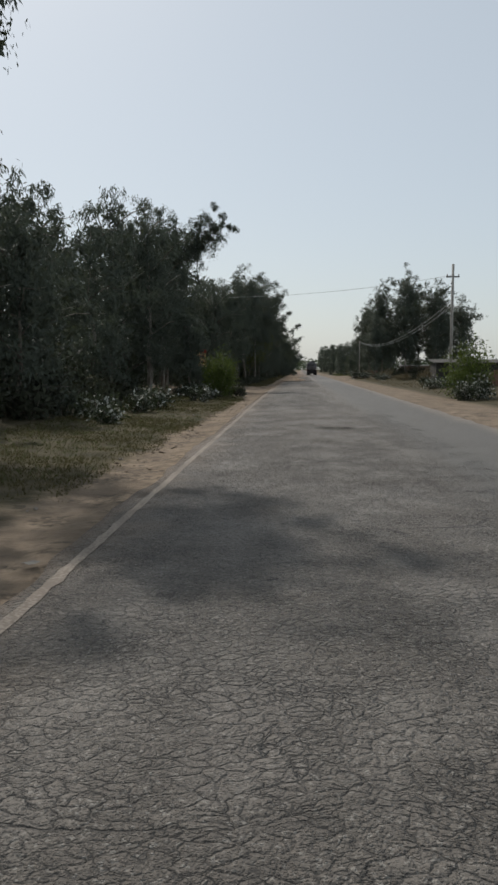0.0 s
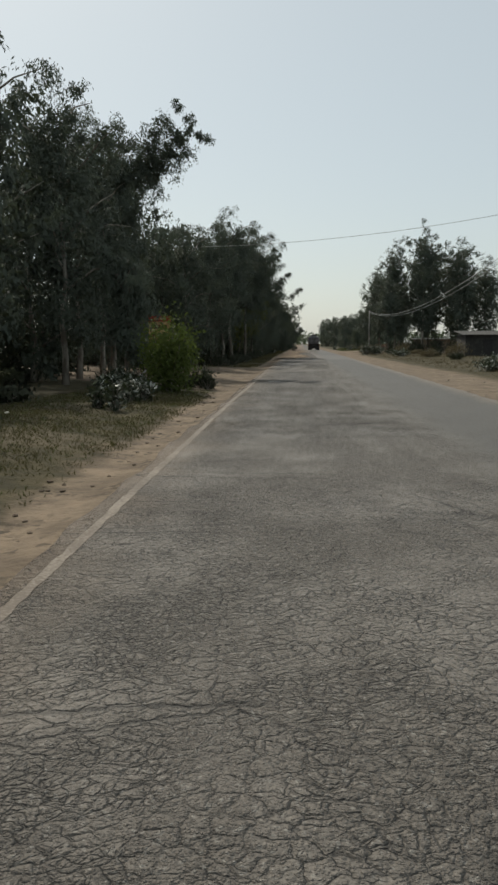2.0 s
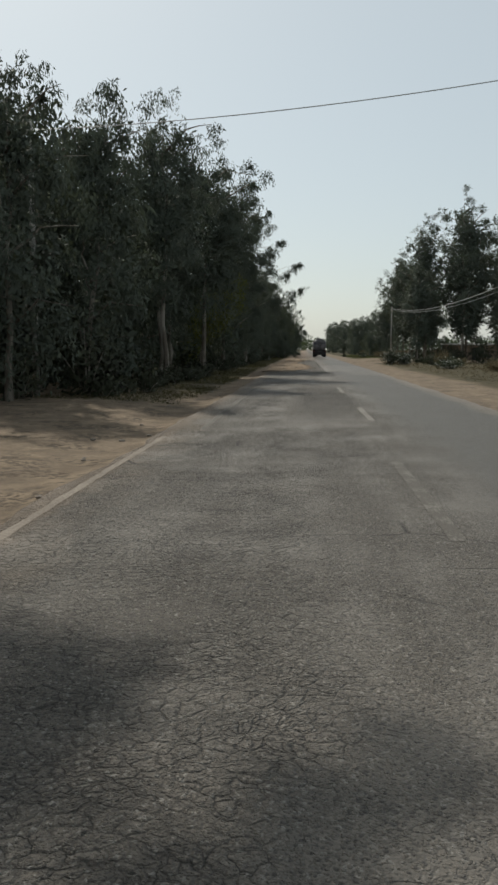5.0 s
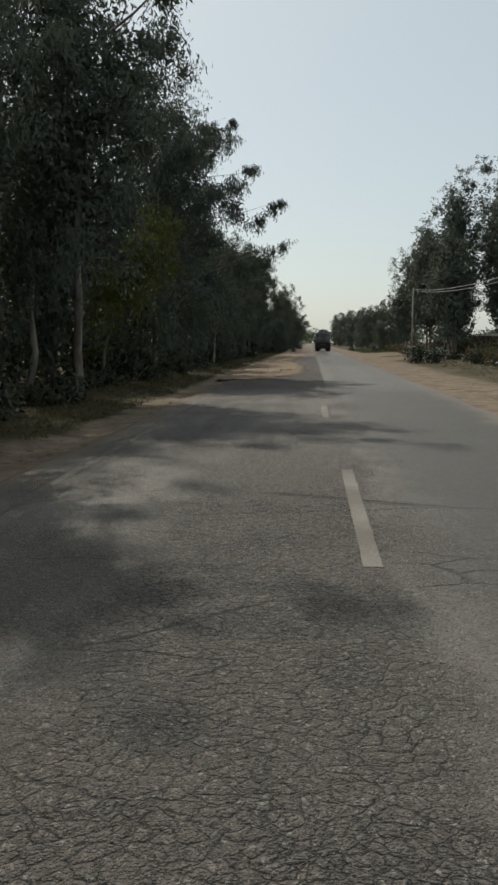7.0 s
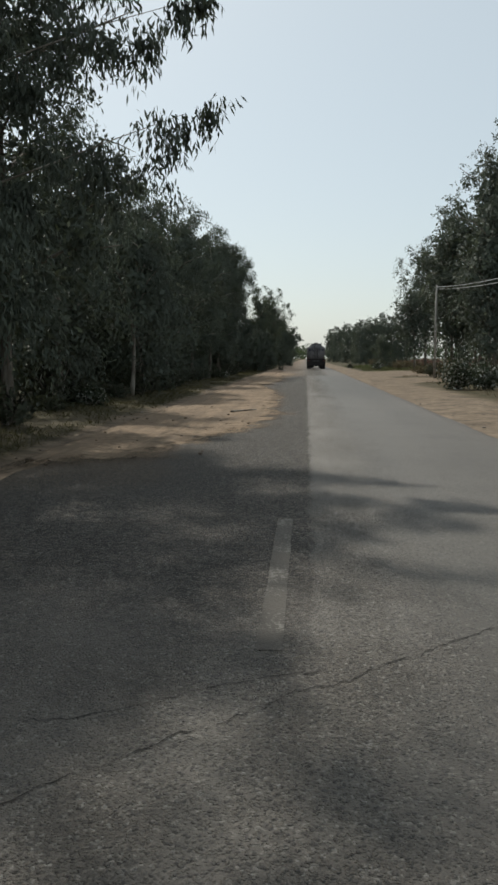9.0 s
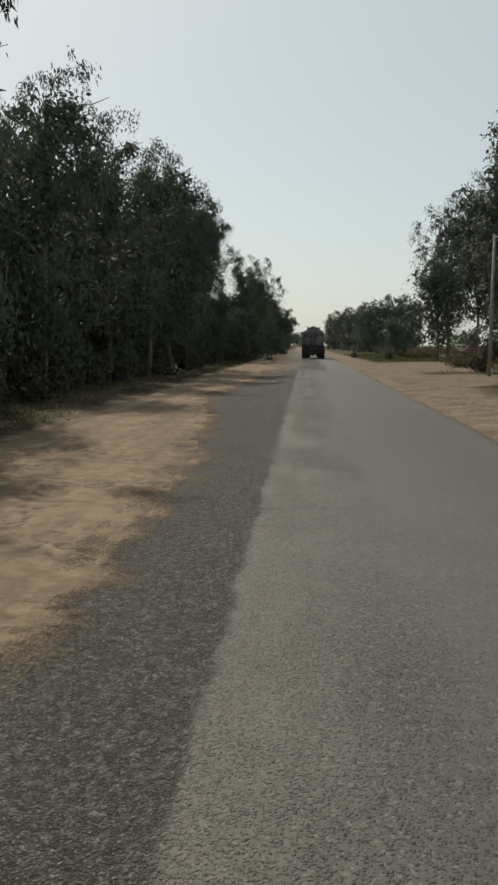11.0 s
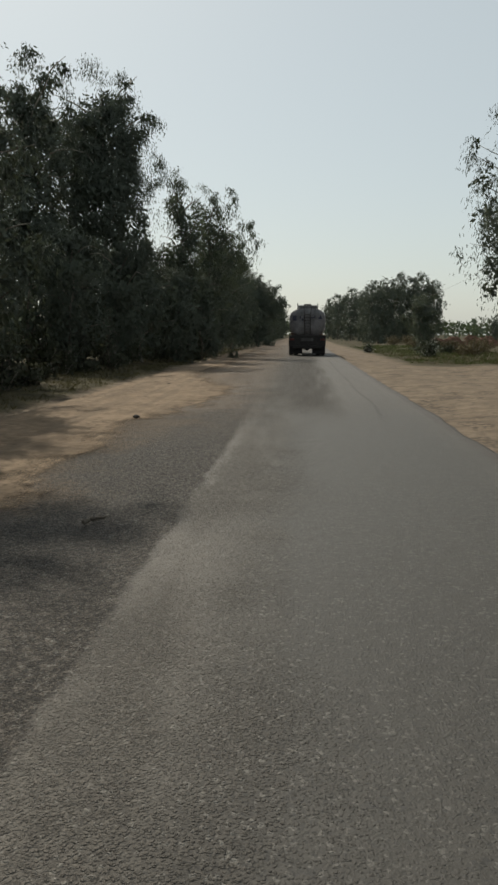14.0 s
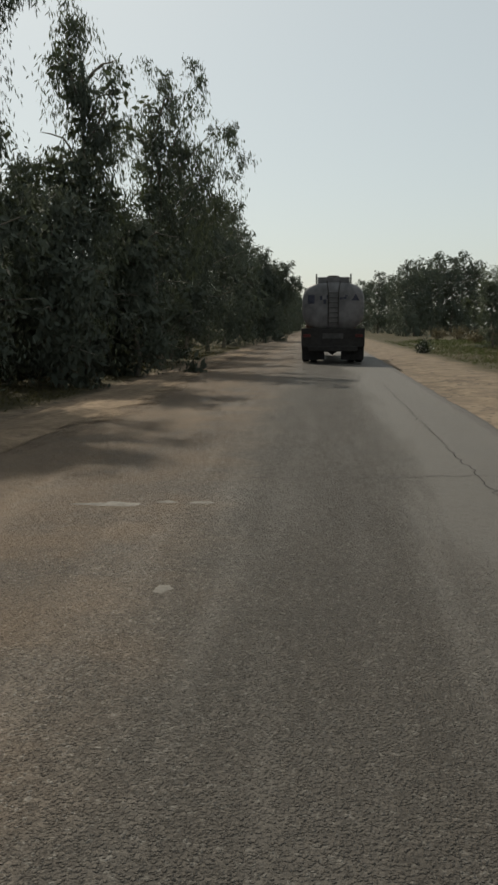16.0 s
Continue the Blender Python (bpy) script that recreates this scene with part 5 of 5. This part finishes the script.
# chassis, bumper, mudguards, lamps
for q in (-0.42, 0.42):
    part("chassis_beam", box(q - 0.05, q + 0.05, -0.1, 8.6, 0.88, 1.12, 0.01), CHASSIS, lorry)
part("rear_panel", box(-1.22, 1.22, -0.22, -0.14, 0.62, 1.34, 0.02), CHASSIS, lorry, "dark rear panel")
part("bumper", box(-0.95, 0.95, -0.30, -0.22, 0.46, 0.66, 0.02), CHASSIS, lorry)
part("plate", box(-0.4, 0.4, -0.235, -0.222, 0.95, 1.15, 0.005), PLATE, lorry, "pale number plate")
for q in (-1.0, 1.0):
    part("tail_lamp", box(q - 0.14, q + 0.14, -0.26, -0.22, 1.0, 1.12, 0.01), LAMP_RED, lorry)
    part("mud_flap", box(q * 0.76 - 0.44, q * 0.76 + 0.44, -0.13, -0.11, 0.13, 0.84, 0.005), RUBBER, lorry)
part("axle", tube([(-0.85, 0.75, 0.52), (-0.2, 0.75, 0.52), (0, 0.75, 0.52), (0.2, 0.75, 0.52), (0.85, 0.75, 0.52)], [0.09, 0.11, 0.24, 0.11, 0.09], 12), CHASSIS, lorry)
part("tank_cradle", box(-0.9, 0.9, 0.3, 6.2, 1.1, 1.34, 0.02), CHASSIS, lorry)


def wheel(x_, y_):
    prof = [(0.3, -0.13), (0.46, -0.14), (0.51, -0.11), (0.515, 0.0), (0.51, 0.11), (0.46, 0.14), (0.3, 0.13)]
    bm = bmesh.new()
    rings_ = [[bm.verts.new((x_ + w, y_ + rad * math.cos(a), 0.515 + rad * math.sin(a))) for a in (2 * math.pi * j / 24 for j in range(24))] for rad, w in prof]
    for a, b in zip(rings_, rings_[1:] + rings_[:1]):
        for j in range(24):
            bm.faces.new((a[j], a[(j + 1) % 24], b[(j + 1) % 24], b[j]))
    bmesh.ops.recalc_face_normals(bm, faces=bm.faces)
    w = part("wheel", bm, RUBBER, lorry, smooth=True)
    part("rim", tube([(x_ - 0.1, y_, 0.515), (x_ + 0.02, y_, 0.515), (x_ + 0.09, y_, 0.515)], [0.31, 0.26, 0.29], 16), TANK, w)


for yy in (0.75, 2.05):
    for q in (-1.05, -0.74, 0.74, 1.05):
        wheel(q, yy)
for q in (-1.0, 1.0):
    wheel(q, 7.6)
part("cab", box(-1.2, 1.2, 6.75, 8.7, 0.9, 2.95, 0.12), CAB, lorry, "dark brown lorry cab")
part("rear_window", box(-0.5, 0.5, 6.73, 6.748, 2.0, 2.6, 0.004), GLASS, lorry)
part("windscreen", box(-1.0, 1.0, 8.702, 8.72, 1.95, 2.7, 0.004), GLASS, lorry)

# ---------------- buildings on the right ----------------
shed = thing("shed", 24, 112, -0.08, "low shed with a sheet roof, coloured dark for tree shade", "shed")
part("wall", box(-7, 7, -2.5, -2.3, 0, 2.5, 0.02), SHED_SHADED, shed)
part("wall", box(-7, -6.8, -2.3, 2.5, 0, 2.5, 0.02), SHED_SHADED, shed)
part("wall", box(-6.8, 7, 2.3, 2.5, 0, 2.5, 0.02), SHED_SHADED, shed)
ux = np.linspace(-7.4, 7.4, 120)
uz = 0.035 * np.sin(ux * 14)
vt = np.concatenate([np.stack([ux, ux * 0 + q, 2.75 + uz + q * 0.085 + o], axis=-1) for q, o in ((-3, 0.03), (3, 0.03), (3, -0.01), (-3, -0.01))])
bm = bmesh.new()
vv = [bm.verts.new(c) for c in vt]
for r0_ in range(4):
    for j in range(119):
        a_, b_ = r0_ * 120 + j, ((r0_ + 1) % 4) * 120 + j
        bm.faces.new((vv[a_], vv[a_ + 1], vv[b_ + 1], vv[b_]))
bmesh.ops.recalc_face_normals(bm, faces=bm.faces)
part("roof", bm, SHED_SHADED, shed, "corrugated sheet roof coloured dark for tree shade")
for q in (-4.5, 0.5, 4.5):
    part("doorway", box(q - 0.5, q + 0.5, -2.53, -2.502, 0, 2.0, 0.004), CHASSIS, shed)

hut = thing("hut", 24, 168, -0.08, "low mud-plastered hut with a flat roof", "hut")
part("wall", box(-4, 4, -2.2, 2.2, 0, 2.3, 0.04), MUD, hut)
part("roof", box(-4.4, 4.4, -2.7, 2.6, 2.3, 2.55, 0.03), ROOF, hut, "pale flat roof")
part("doorway", box(-0.5, 0.5, -2.23, -2.202, 0, 1.9, 0.004), CHASSIS, hut)


def brick_stack(x, y, w, d, h, seed, label):
    """A crumbling brick wall or stack with an uneven top, its courses set back and forth."""
    rng = random.Random(seed)
    ob = thing("brick_wall", x, y, -0.1, label, "brick wall", "brick ruins", turn=rng.uniform(-12, 12))
    courses = int(h / 0.16)
    for c_ in range(courses):
        bm = bmesh.new()
        q = -w / 2 + (0.2 if c_ % 2 else 0)
        while q < w / 2:
            lim = h * (0.65 + 0.35 * math.sin(q * 1.7 + seed) * math.cos(q * 0.6))
            if c_ * 0.16 < lim:
                o = rng.uniform(-0.02, 0.02)
                box(q, q + 0.38, -d / 2 + o, d / 2 + o, c_ * 0.16, c_ * 0.16 + 0.15, 0, bm)
            q += 0.4
        if len(bm.verts):
            part("course", bm, BRICK, ob)
        else:
            bm.free()
    return ob


brick_stack(15.2, 71, 3.5, 0.4, 1.6, 1, "low red brick wall beside a bush")
for i, (x, y, w, h) in enumerate([(21, 238, 7, 1.3), (27, 244, 9, 1.7), (35, 250, 10, 1.5), (31, 236, 6, 1.1), (44, 262, 12, 2.1), (24, 258, 6, 1.4)]):
    brick_stack(x, y, w, 0.6, h, 10 + i, "crumbling red brick wall in the field")

# far woods along the horizon
rw = np.random.RandomState(9)


def woods(name, label, xs, ys, hs, seed):
    r = np.random.RandomState(seed)
    n = len(xs) * 80
    k_ = np.repeat(np.arange(len(xs)), 80)
    p = np.stack([xs[k_] + r.normal(0, 2.6, n), ys[k_] + r.normal(0, 2.6, n), hs[k_] * np.clip(r.beta(2.2, 1.8, n), 0.03, 1)], axis=-1)
    v, f = leaves(r, p, r.normal(size=(n, 3)), r.uniform(1.1, 2.4, n), r.uniform(0.8, 1.5, n))
    return tagged(raw(name, v, f, LEAF_FAR), label, "woods", kind="stuff")


n = 170
woods("far_woods", "dark tree line along the horizon beyond the fields", rw.uniform(30, 420, n), rw.uniform(460, 640, n), rw.uniform(5, 11, n), 1)
woods("far_woods", "dark tree line along the horizon behind the tree row", rw.uniform(-420, -26, n), rw.uniform(300, 640, n), rw.uniform(5, 11, n), 2)
woods("far_woods", "dark trees closing the far end of the road", rw.uniform(-60, 70, 60), rw.uniform(640, 760, 60), rw.uniform(8, 13, 60), 3)
